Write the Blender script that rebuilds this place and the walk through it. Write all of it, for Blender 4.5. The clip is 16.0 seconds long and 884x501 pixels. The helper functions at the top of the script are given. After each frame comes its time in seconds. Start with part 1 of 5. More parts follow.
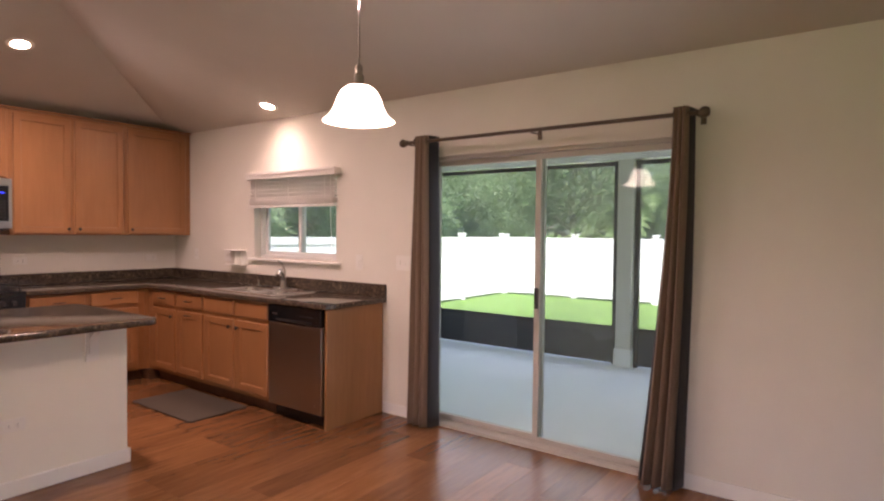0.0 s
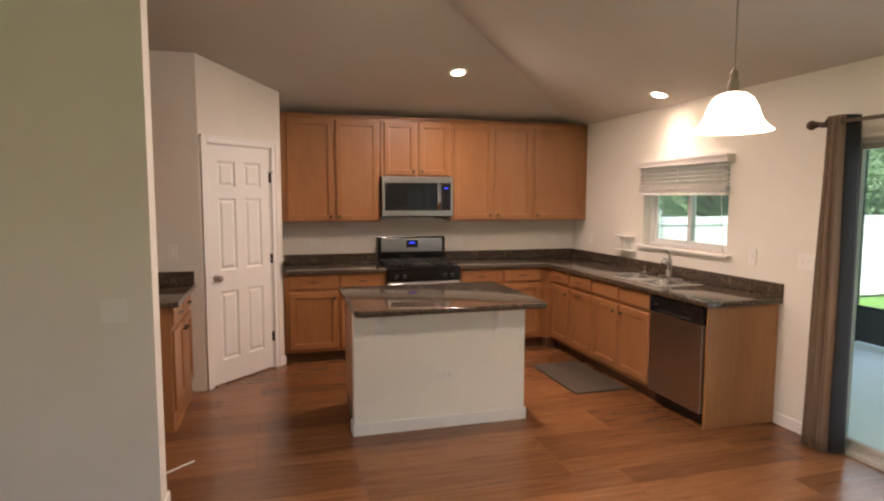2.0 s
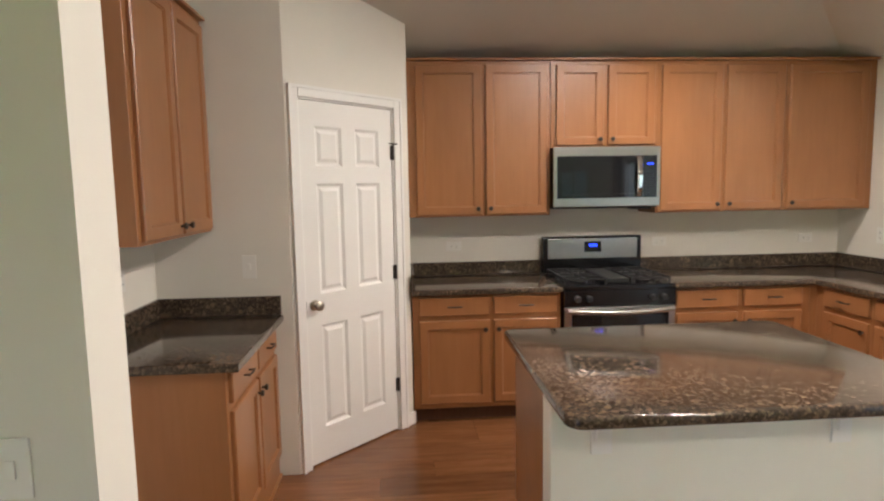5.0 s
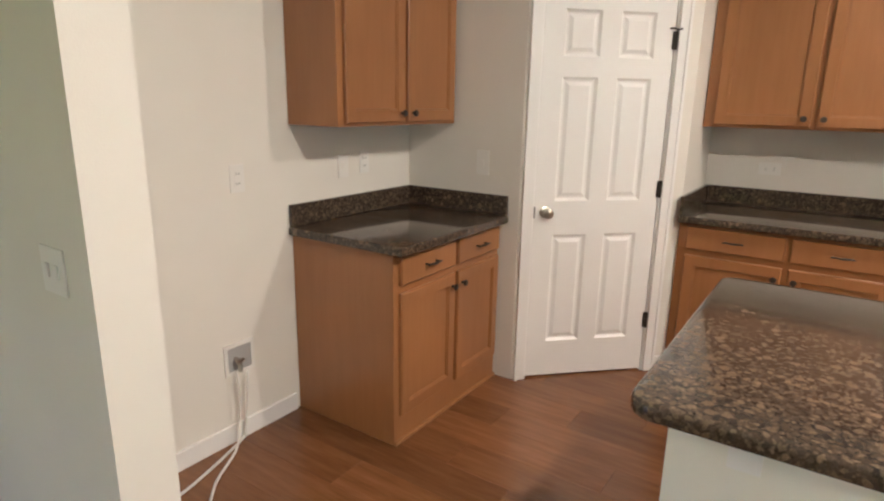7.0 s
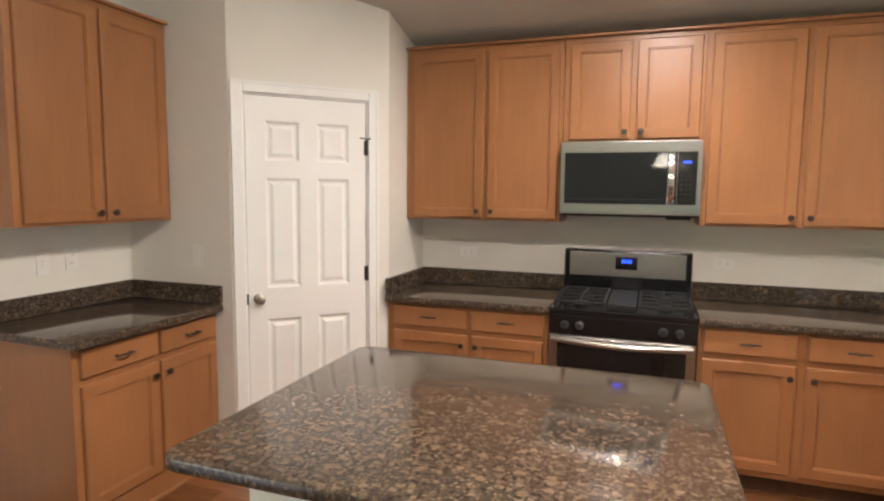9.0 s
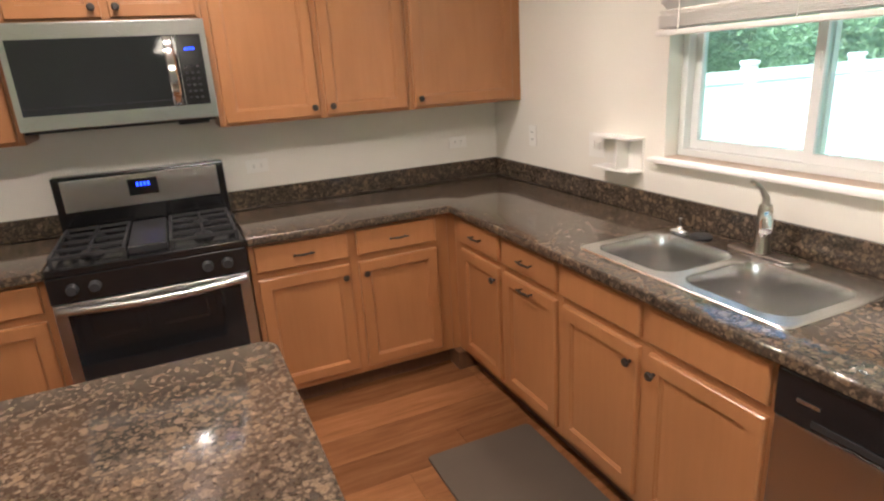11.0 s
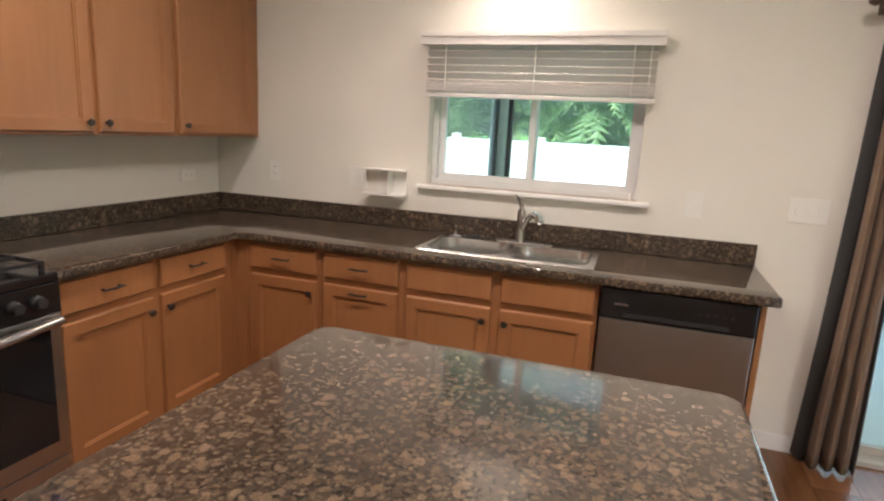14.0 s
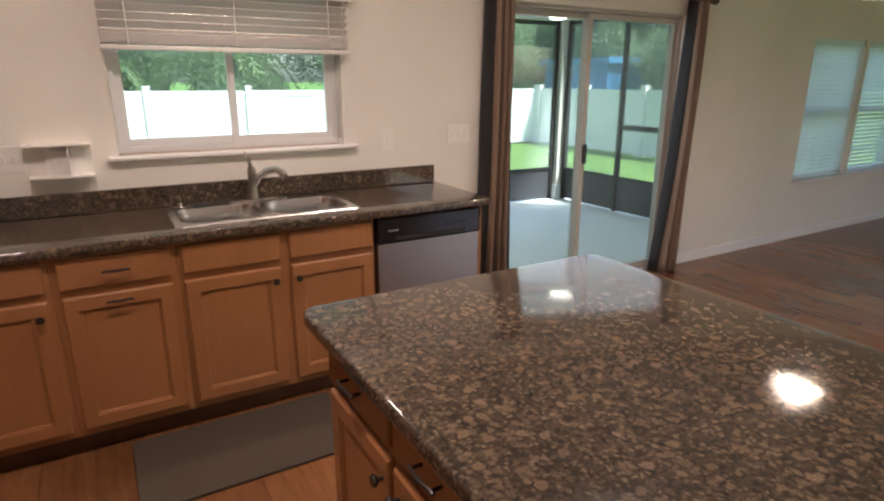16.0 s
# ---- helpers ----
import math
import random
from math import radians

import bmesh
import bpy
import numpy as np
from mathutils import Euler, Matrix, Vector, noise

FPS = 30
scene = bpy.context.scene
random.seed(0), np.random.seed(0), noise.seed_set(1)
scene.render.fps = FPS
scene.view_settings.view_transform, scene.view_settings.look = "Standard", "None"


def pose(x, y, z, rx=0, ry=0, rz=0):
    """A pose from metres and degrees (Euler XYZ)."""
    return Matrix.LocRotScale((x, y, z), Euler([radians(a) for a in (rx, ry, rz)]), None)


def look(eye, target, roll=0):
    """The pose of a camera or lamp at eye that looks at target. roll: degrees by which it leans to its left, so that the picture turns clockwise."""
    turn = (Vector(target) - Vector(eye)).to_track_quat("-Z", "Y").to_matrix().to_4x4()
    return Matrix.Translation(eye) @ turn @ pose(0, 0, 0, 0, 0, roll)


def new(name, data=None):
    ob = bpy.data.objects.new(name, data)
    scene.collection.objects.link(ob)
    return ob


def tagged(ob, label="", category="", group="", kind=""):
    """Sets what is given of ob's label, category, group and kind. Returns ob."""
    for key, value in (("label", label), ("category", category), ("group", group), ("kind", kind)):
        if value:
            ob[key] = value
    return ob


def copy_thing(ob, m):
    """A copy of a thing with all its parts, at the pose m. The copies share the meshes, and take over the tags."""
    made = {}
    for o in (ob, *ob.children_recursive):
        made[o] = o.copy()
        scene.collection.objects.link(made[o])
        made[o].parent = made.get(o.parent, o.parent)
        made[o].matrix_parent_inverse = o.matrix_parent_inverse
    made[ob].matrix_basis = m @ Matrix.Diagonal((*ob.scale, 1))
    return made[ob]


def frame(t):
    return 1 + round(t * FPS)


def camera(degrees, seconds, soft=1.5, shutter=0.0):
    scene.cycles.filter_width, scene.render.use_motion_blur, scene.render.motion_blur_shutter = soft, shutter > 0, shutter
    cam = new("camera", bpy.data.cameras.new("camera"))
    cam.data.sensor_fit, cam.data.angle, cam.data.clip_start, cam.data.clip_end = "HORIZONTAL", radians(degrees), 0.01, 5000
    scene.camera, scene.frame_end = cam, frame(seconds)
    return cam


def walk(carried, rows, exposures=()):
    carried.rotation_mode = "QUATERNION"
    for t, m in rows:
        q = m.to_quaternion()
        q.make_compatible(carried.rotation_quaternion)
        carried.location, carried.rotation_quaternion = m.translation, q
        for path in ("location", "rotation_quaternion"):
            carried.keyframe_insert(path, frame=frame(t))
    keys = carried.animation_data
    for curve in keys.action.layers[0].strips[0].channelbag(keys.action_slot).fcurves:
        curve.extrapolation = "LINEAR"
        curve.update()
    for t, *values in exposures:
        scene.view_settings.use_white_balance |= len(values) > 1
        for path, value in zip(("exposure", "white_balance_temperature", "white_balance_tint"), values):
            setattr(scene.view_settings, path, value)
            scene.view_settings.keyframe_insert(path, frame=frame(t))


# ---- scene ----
cam = camera(74, 16.0, soft=2.2)
PATH = [
    (0, (-3.471, -6.177, 1.430), (-1.857, -4.996, 1.369), 0.6),
    (0.5, (-3.451, -6.335, 1.529), (-2.222, -4.761, 1.417), -0.1),
    (1, (-3.539, -6.364, 1.592), (-2.593, -4.607, 1.449), -0.1),
    (1.5, (-3.529, -6.414, 1.633), (-2.794, -4.562, 1.464), 0.0),
    (2, (-3.444, -6.402, 1.615), (-2.905, -4.484, 1.438), 0.1),
    (2.5, (-3.375, -6.205, 1.598), (-2.871, -4.279, 1.415), 1.0),
    (3, (-3.315, -5.902, 1.611), (-2.718, -4.004, 1.408), 1.8),
    (3.5, (-3.297, -5.523, 1.581), (-2.695, -3.624, 1.406), 0.7),
    (4, (-3.329, -5.178, 1.589), (-2.745, -3.273, 1.419), -0.3),
    (4.5, (-3.386, -4.775, 1.576), (-2.957, -2.830, 1.395), -0.1),
    (5, (-3.459, -4.409, 1.576), (-3.320, -2.425, 1.364), -1.0),
    (5.2, (-3.404, -4.303, 1.528), (-3.459, -2.313, 1.340), -1.6),
    (7.3, (-2.637, -3.911, 1.459), (-3.745, -2.326, 0.948), 1.2),
    (7.5, (-2.589, -3.941, 1.441), (-3.686, -2.344, 0.946), 1.4),
    (8, (-2.201, -3.906, 1.454), (-3.388, -2.346, 1.055), 0.5),
    (8.5, (-1.908, -3.893, 1.481), (-2.906, -2.176, 1.246), 0.8),
    (9, (-1.904, -3.873, 1.549), (-2.560, -1.994, 1.348), 0.6),
    (9.5, (-1.862, -3.751, 1.641), (-2.211, -1.802, 1.362), -0.3),
    (10, (-1.820, -3.604, 1.611), (-1.795, -1.632, 1.278), -1.7),
    (10.2, (-1.811, -3.540, 1.658), (-1.616, -1.595, 1.233), -2.7),
    (12.3, (-2.204, -2.994, 1.452), (-0.889, -1.615, 0.847), 0.7),
    (12.5, (-2.324, -2.994, 1.462), (-0.948, -1.671, 0.866), 1.5),
    (13, (-2.608, -2.993, 1.504), (-1.118, -1.772, 0.967), 2.6),
    (13.5, (-2.998, -2.899, 1.500), (-1.322, -1.903, 1.052), 2.6),
    (14, (-3.084, -2.560, 1.470), (-1.227, -1.936, 1.069), 3.0),
    (14.5, (-3.191, -2.206, 1.551), (-1.240, -2.000, 1.163), 2.1),
    (15, (-3.270, -1.902, 1.559), (-1.315, -2.038, 1.162), 1.0),
    (15.5, (-3.179, -1.576, 1.470), (-1.296, -2.109, 1.056), 0.4),
    (16, (-3.169, -1.330, 1.506), (-1.506, -2.295, 0.953), 0.0),
]
EXPOSURES = [(0.0, 1.93, 6800, 40), (1.5, 2.05, 6850, 27), (2.5, 2.1, 6600, 19), (3.5, 2.18, 6500, 17), (5.0, 2.46, 5850, 8), (7.5, 2.5, 5900, 8), (8.5, 2.55, 5900, 9), (10.0, 2.63, 5800, 10),
             (12.5, 2.5, 5950, 13), (13.5, 2.27, 5950, 14), (14.5, 1.98, 5800, 10), (15.0, 1.87, 5900, 11), (15.5, 1.72, 6200, 19), (16.0, 1.78, 6250, 21)]
walk(cam, [(t, look(eye, target, roll)) for t, eye, target, roll in PATH], EXPOSURES)

# ---- sky, sun and lamps ----
world = bpy.data.worlds.new("sky")
scene.world = world
world.use_nodes = True
wn = world.node_tree
sky = wn.nodes.new("ShaderNodeTexSky")
sky.sky_type = "NISHITA"
sky.sun_disc = False
sky.sun_elevation, sky.sun_rotation = radians(55), radians(238)
sky.air_density, sky.dust_density = 1.2, 2.5
wn.nodes["Background"].inputs["Strength"].default_value = 0.15
wn.links.new(sky.outputs[0], wn.nodes["Background"].inputs["Color"])

sun_data = bpy.data.lights.new("sun", "SUN")
sun_data.energy, sun_data.angle, sun_data.color = 5.0, radians(12), (1.0, 0.95, 0.88)
sun = new("sun", sun_data)
sun.matrix_world = look((0, 0, 30), Vector((0, 0, 30)) - Vector((math.sin(radians(238)) * math.cos(radians(55)), math.cos(radians(238)) * math.cos(radians(55)), math.sin(radians(55)))))

WARM = (1.0, 0.82, 0.68)
PLATE, SLOPE, TOP = 2.455, 0.255, 3.02


def ceiling_z(x, y):
    return min(TOP, PLATE + SLOPE * min(-x, -y))


def downlight_lamp(x, y, watts, spread):
    data = bpy.data.lights.new("downlight_lamp", "AREA")
    data.shape, data.size, data.energy, data.color = "DISK", 0.11, watts, WARM
    data.spread = radians(spread)
    ob = new("downlight_lamp", data)
    lean = Vector((0, 0, -1)) if ceiling_z(x, y) > TOP - 0.001 else Vector((0, -SLOPE, -1)) if -y < -x else Vector((-SLOPE, 0, -1))
    eye = Vector((x, y, ceiling_z(x, y))) + 0.02 * lean.normalized()
    ob.matrix_world = look(eye, eye + lean)
    return ob


# the third downlight is unseen, added to light the island and range wall
DOWNLIGHTS = [(-1.83, -1.19), (-0.235, -1.92), (-1.80, -3.05)]
PENDANT = (-1.735, -4.48)
for (dx, dy), watts, spread in zip(DOWNLIGHTS, (8.0, 1.5, 10.0), (180, 130, 180)):
    downlight_lamp(dx, dy, watts, spread)
pl = bpy.data.lights.new("pendant_lamp", "POINT")
pl.energy, pl.color, pl.shadow_soft_size = 7.5, WARM, 0.05
new("pendant_lamp", pl).location = (PENDANT[0], PENDANT[1], 1.935)


# daylight through the sliding patio door
al = bpy.data.lights.new("patio_daylight", "AREA")
al.shape, al.size, al.size_y, al.energy, al.color = "RECTANGLE", 1.78, 1.75, 2, (0.88, 0.96, 1.0)
new("patio_daylight", al).matrix_world = look((0.028, -4.39, 1.0), (-1, -4.39, 1.0))
# daylight through the open side of the screened patio
al = bpy.data.lights.new("screen_daylight", "AREA")
al.shape, al.size, al.size_y, al.energy, al.color = "RECTANGLE", 5.5, 1.75, 6, (0.90, 0.96, 1.0)
new("screen_daylight", al).matrix_world = look((2.98, -3.95, 1.35), (0, -3.95, 1.35))
# fill lamp at an assumed, unseen opening, added to brighten the island front
FILL_OPENING = (-9.8, -6.0, 0.5, 2.2)
al = bpy.data.lights.new("added_window_fill", "AREA")
al.shape, al.size, al.size_y, al.energy, al.color = "RECTANGLE", FILL_OPENING[3] - FILL_OPENING[2], FILL_OPENING[1] - FILL_OPENING[0], 2.2, (0.94, 0.98, 1.0)
new("added_window_fill", al).matrix_world = look((-6.74, (FILL_OPENING[0] + FILL_OPENING[1]) / 2, (FILL_OPENING[2] + FILL_OPENING[3]) / 2), (0, (FILL_OPENING[0] + FILL_OPENING[1]) / 2, (FILL_OPENING[2] + FILL_OPENING[3]) / 2))


# ---- materials ----
def shader(name, color=(0.8, 0.8, 0.8), rough=0.5, metal=0.0):
    m = bpy.data.materials.new(name)
    m.use_nodes = True
    b = m.node_tree.nodes["Principled BSDF"]
    b.inputs["Base Color"].default_value = (*color, 1)
    b.inputs["Roughness"].default_value = rough
    b.inputs["Metallic"].default_value = metal
    return m, m.node_tree.nodes, m.node_tree.links, b


def coords(nodes, links, scale=(1, 1, 1), per_object=False):
    """Object coordinates, shifted by the object's random number where pieces should differ."""
    tc = nodes.new("ShaderNodeTexCoord")
    mp = nodes.new("ShaderNodeMapping")
    mp.inputs["Scale"].default_value = scale
    links.new(tc.outputs["Object"], mp.inputs["Vector"])
    if per_object:
        oi = nodes.new("ShaderNodeObjectInfo")
        mul = nodes.new("ShaderNodeMath")
        mul.operation = "MULTIPLY"
        mul.inputs[1].default_value = 37.0
        links.new(oi.outputs["Random"], mul.inputs[0])
        links.new(mul.outputs[0], mp.inputs["Location"])
    return mp.outputs[0]


def noise_tex(nodes, links, vec, scale, detail=4, rough=0.55):
    n = nodes.new("ShaderNodeTexNoise")
    n.inputs["Scale"].default_value, n.inputs["Detail"].default_value, n.inputs["Roughness"].default_value = scale, detail, rough
    links.new(vec, n.inputs["Vector"])
    return n.outputs["Fac"]


def ramp(nodes, links, fac, stops):
    r = nodes.new("ShaderNodeValToRGB")
    els = r.color_ramp.elements
    while len(els) < len(stops):
        els.new(0.5)
    for e, (p, c) in zip(els, stops):
        e.position, e.color = p, (*c, 1)
    links.new(fac, r.inputs[0])
    return r.outputs[0]


def mixed(nodes, links, fac, a, b, mode="MIX"):
    mx = nodes.new("ShaderNodeMix")
    mx.data_type, mx.blend_type = "RGBA", mode
    for socket, v in ((mx.inputs[0], fac), (mx.inputs[6], a), (mx.inputs[7], b)):
        if isinstance(v, (int, float)):
            socket.default_value = v
        elif isinstance(v, tuple):
            socket.default_value = (*v, 1)
        else:
            links.new(v, socket)
    return mx.outputs[2]


def bumped(nodes, links, b, height, strength, distance=0.01):
    bp = nodes.new("ShaderNodeBump")
    bp.inputs["Strength"].default_value, bp.inputs["Distance"].default_value = strength, distance
    links.new(height, bp.inputs["Height"])
    links.new(bp.outputs[0], b.inputs["Normal"])


def painted(name, color, rough, mottle=0.04, scale=220.0, bump=0.12):
    m, n, l, b = shader(name, color, rough)
    v = coords(n, l)
    big = noise_tex(n, l, v, 1.3, 3)
    dark = tuple(c * (1 - 2 * mottle) for c in color)
    l.new(ramp(n, l, big, [(0.3, dark), (0.7, color)]), b.inputs["Base Color"])
    bumped(n, l, b, noise_tex(n, l, v, scale, 2), bump, 0.003)
    return m


def wood(name, lo, mid, hi, rough, grain=(15, 15, 1.1), per_object=True, bump=0.06, coat=0.0):
    m, n, l, b = shader(name, mid, rough)
    v = coords(n, l, grain, per_object)
    g = noise_tex(n, l, v, 3.2, 7, 0.6)
    v2 = coords(n, l, (1.4, 1.4, 0.5), per_object)
    big = noise_tex(n, l, v2, 2.1, 3)
    base = ramp(n, l, g, [(0.28, lo), (0.5, mid), (0.75, hi)])
    tone = ramp(n, l, big, [(0.3, (0.82, 0.80, 0.78)), (0.7, (1.06, 1.05, 1.04))])
    col = mixed(n, l, 1.0, base, tone, "MULTIPLY")
    l.new(col, b.inputs["Base Color"])
    b.inputs["Coat Weight"].default_value, b.inputs["Coat Roughness"].default_value = coat, 0.25
    bumped(n, l, b, g, bump, 0.002)
    return m


WALL = painted("wall_paint", (0.79, 0.76, 0.69), 0.75)
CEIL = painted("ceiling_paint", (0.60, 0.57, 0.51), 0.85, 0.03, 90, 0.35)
TRIM = painted("trim_paint", (0.84, 0.83, 0.80), 0.38, 0.02, 60, 0.04)
DOORPAINT = painted("door_paint", (0.85, 0.84, 0.81), 0.35, 0.02, 140, 0.05)
ISLAND_PAINT = painted("island_paint", (0.84, 0.82, 0.735), 0.6, 0.03, 160, 0.12)
VINYL = painted("white_vinyl", (0.80, 0.81, 0.80), 0.35, 0.02, 40, 0.02)
PLASTIC = painted("white_plastic", (0.80, 0.785, 0.74), 0.35, 0.01, 40, 0.0)
CAB = wood("maple_stain", (0.328, 0.146, 0.055), (0.345, 0.155, 0.060), (0.362, 0.165, 0.066), 0.33, coat=0.15)
CAB_SIDE = wood("maple_veneer", (0.32, 0.150, 0.056), (0.35, 0.168, 0.064), (0.38, 0.185, 0.072), 0.45)
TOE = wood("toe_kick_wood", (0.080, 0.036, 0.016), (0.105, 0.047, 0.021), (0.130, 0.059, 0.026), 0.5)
SILLWOOD = painted("sill_board", (0.42, 0.31, 0.23), 0.4, 0.05, 60, 0.03)


def granite():
    """Rounded tan and pinkish blobs packed in a dark brown and black ground."""
    m, n, l, b = shader("brown_granite", (0.1, 0.07, 0.05), 0.09)
    v = coords(n, l)
    src = v
    for scale, amount, detail in ((40, 0.020, 2), (150, 0.009, 4)):
        warp = n.new("ShaderNodeTexNoise")
        warp.inputs["Scale"].default_value, warp.inputs["Detail"].default_value = scale, detail
        l.new(v, warp.inputs["Vector"])
        wv = n.new("ShaderNodeVectorMath")
        wv.operation = "MULTIPLY_ADD"
        wv.inputs[1].default_value = (amount, amount, amount)
        l.new(warp.outputs["Color"], wv.inputs[0])
        l.new(src, wv.inputs[2])
        src = wv.outputs[0]
    speck = noise_tex(n, l, v, 210, 5, 0.7)

    def blobs(scale, inner, outer, share, tones):
        cell = n.new("ShaderNodeTexVoronoi")
        cell.inputs["Scale"].default_value = scale
        l.new(src, cell.inputs["Vector"])
        sep = n.new("ShaderNodeSeparateColor")
        l.new(cell.outputs["Color"], sep.inputs[0])
        mask = ramp(n, l, cell.outputs["Distance"], [(inner, (1, 1, 1)), (outer, (0, 0, 0))])
        kept = ramp(n, l, sep.outputs[1], [(1 - share, (0, 0, 0)), (min(1.0, 1.12 - share), (1, 1, 1))])
        rim = ramp(n, l, cell.outputs["Distance"], [(0.05, (0.86, 0.84, 0.82)), (inner * 0.8, (1.08, 1.07, 1.05))])
        tone = mixed(n, l, 1.0, ramp(n, l, sep.outputs[0], tones), rim, "MULTIPLY")
        return mixed(n, l, 1.0, mask, kept, "MULTIPLY"), tone

    col = ramp(n, l, noise_tex(n, l, src, 75, 4, 0.65), [(0.34, (0.018, 0.018, 0.019)), (0.50, (0.046, 0.037, 0.030)), (0.66, (0.098, 0.071, 0.050))])
    small = [(0.0, (0.046, 0.045, 0.042)), (0.3, (0.095, 0.074, 0.056)), (0.65, (0.165, 0.124, 0.086)), (1.0, (0.235, 0.180, 0.130))]
    large = [(0.0, (0.150, 0.112, 0.084)), (0.5, (0.205, 0.150, 0.100)), (1.0, (0.250, 0.185, 0.142))]
    for args in ((92, 0.28, 0.62, 0.92, small), (56, 0.30, 0.52, 0.74, small), (34, 0.30, 0.44, 0.34, large)):
        fac, tone = blobs(*args)
        col = mixed(n, l, fac, col, tone)
    col = mixed(n, l, 1.0, col, ramp(n, l, speck, [(0.34, (0.62, 0.62, 0.62)), (0.62, (1.16, 1.14, 1.12))]), "MULTIPLY")
    cloud = noise_tex(n, l, v, 6, 3)
    col = mixed(n, l, 1.0, col, ramp(n, l, cloud, [(0.3, (0.56, 0.57, 0.58)), (0.7, (0.96, 0.93, 0.88))]), "MULTIPLY")
    col = mixed(n, l, 0.16, col, (0.085, 0.062, 0.046))
    l.new(col, b.inputs["Base Color"])
    b.inputs["Specular IOR Level"].default_value = 0.55
    l.new(ramp(n, l, noise_tex(n, l, v, 9, 3), [(0.3, (0.06, 0.06, 0.06)), (0.7, (0.13, 0.13, 0.13))]), b.inputs["Roughness"])
    return m


GRANITE = granite()


def brushed(name, color, rough, stretch):
    m, n, l, b = shader(name, color, rough, 1.0)
    v = coords(n, l, stretch)
    g = noise_tex(n, l, v, 6, 3)
    l.new(ramp(n, l, g, [(0.3, (rough * 0.97,) * 3), (0.7, (rough * 1.04,) * 3)]), b.inputs["Roughness"])
    l.new(ramp(n, l, g, [(0.3, tuple(c * 0.985 for c in color)), (0.7, color)]), b.inputs["Base Color"])
    b.inputs["Anisotropic"].default_value = 0.5
    return m


STEEL = brushed("stainless_steel", (0.40, 0.38, 0.355), 0.30, (60, 60, 0.6))
STEEL_H = brushed("brushed_steel_trim", (0.50, 0.49, 0.475), 0.28, (3, 260, 260))
SINKSTEEL = brushed("sink_steel", (0.64, 0.635, 0.62), 0.24, (2, 2, 2))
NICKEL = brushed("satin_nickel", (0.45, 0.42, 0.37), 0.28, (20, 20, 20))
CHROME = shader("chrome", (0.72, 0.72, 0.72), 0.10, 1.0)[0]
BRONZE = painted("oil_rubbed_bronze", (0.030, 0.022, 0.017), 0.38, 0.1, 90, 0.05)
BLACK = painted("black_enamel", (0.010, 0.010, 0.011), 0.16, 0.1, 60, 0.01)
BLACKMAT = painted("black_cast_iron", (0.018, 0.018, 0.019), 0.55, 0.1, 200, 0.2)
DARKGLASS = shader("black_glass", (0.012, 0.013, 0.015), 0.045)[0]
PLATEGREY = painted("cooktop_grey", (0.016, 0.016, 0.017), 0.4, 0.1, 120, 0.05)
RUBBER = painted("black_rubber", (0.015, 0.015, 0.015), 0.7, 0.1, 100, 0.1)
MAT = painted("grey_kitchen_mat", (0.070, 0.052, 0.036), 0.9, 0.14, 160, 0.6)
ALU = painted("almond_aluminium", (0.50, 0.47, 0.42), 0.42, 0.03, 60, 0.02)
BRONZEALU = painted("bronze_aluminium", (0.035, 0.033, 0.032), 0.45, 0.06, 60, 0.02)
KICK = painted("grey_kick_panel", (0.060, 0.062, 0.066), 0.5, 0.08, 60, 0.03)
ROD = painted("bronze_rod", (0.10, 0.07, 0.045), 0.35, 0.1, 60, 0.02)
BLINDS = painted("blind_slat_white", (0.74, 0.71, 0.67), 0.45, 0.02, 60, 0.02)
CORD = painted("white_cord", (0.74, 0.72, 0.67), 0.5, 0.02, 60, 0.02)
METALBOX = painted("galvanised_box", (0.42, 0.42, 0.41), 0.4, 0.08, 60, 0.05)


def glowing(name, color, strength):
    m, n, l, b = shader(name, color, 0.4)
    b.inputs["Emission Color"].default_value = (*color, 1)
    b.inputs["Emission Strength"].default_value = strength
    return m


GLOW_LAMP = glowing("downlight_lens", (1.0, 0.80, 0.58), 30)
GLOW_SHADE = glowing("frosted_shade_glass", (1.0, 0.86, 0.66), 3.2)
GLOW_PATIO = glowing("patio_light_glass", (1.0, 0.88, 0.68), 3.0)
GLOW_BLUE = glowing("blue_display", (0.02, 0.05, 1.0), 0.9)


def pane_glass(name, tint=(0.88, 0.975, 0.97)):
    m, n, l, b = shader(name, tint, 0.0)
    n.remove(b)
    tr = n.new("ShaderNodeBsdfTransparent")
    tr.inputs[0].default_value = (*tint, 1)
    gl = n.new("ShaderNodeBsdfGlossy")
    gl.inputs["Roughness"].default_value = 0.02
    lw = n.new("ShaderNodeLayerWeight")
    pw = n.new("ShaderNodeMath")
    pw.operation, pw.inputs[1].default_value = "POWER", 4.0
    l.new(lw.outputs["Facing"], pw.inputs[0])
    ad = n.new("ShaderNodeMath")
    ad.operation, ad.inputs[1].default_value, ad.inputs[2].default_value = "MULTIPLY_ADD", 0.3, 0.03
    l.new(pw.outputs[0], ad.inputs[0])
    mx = n.new("ShaderNodeMixShader")
    l.new(ad.outputs[0], mx.inputs[0])
    l.new(tr.outputs[0], mx.inputs[1])
    l.new(gl.outputs[0], mx.inputs[2])
    l.new(mx.outputs[0], n["Material Output"].inputs[0])
    return m


GLASS = pane_glass("window_glass")


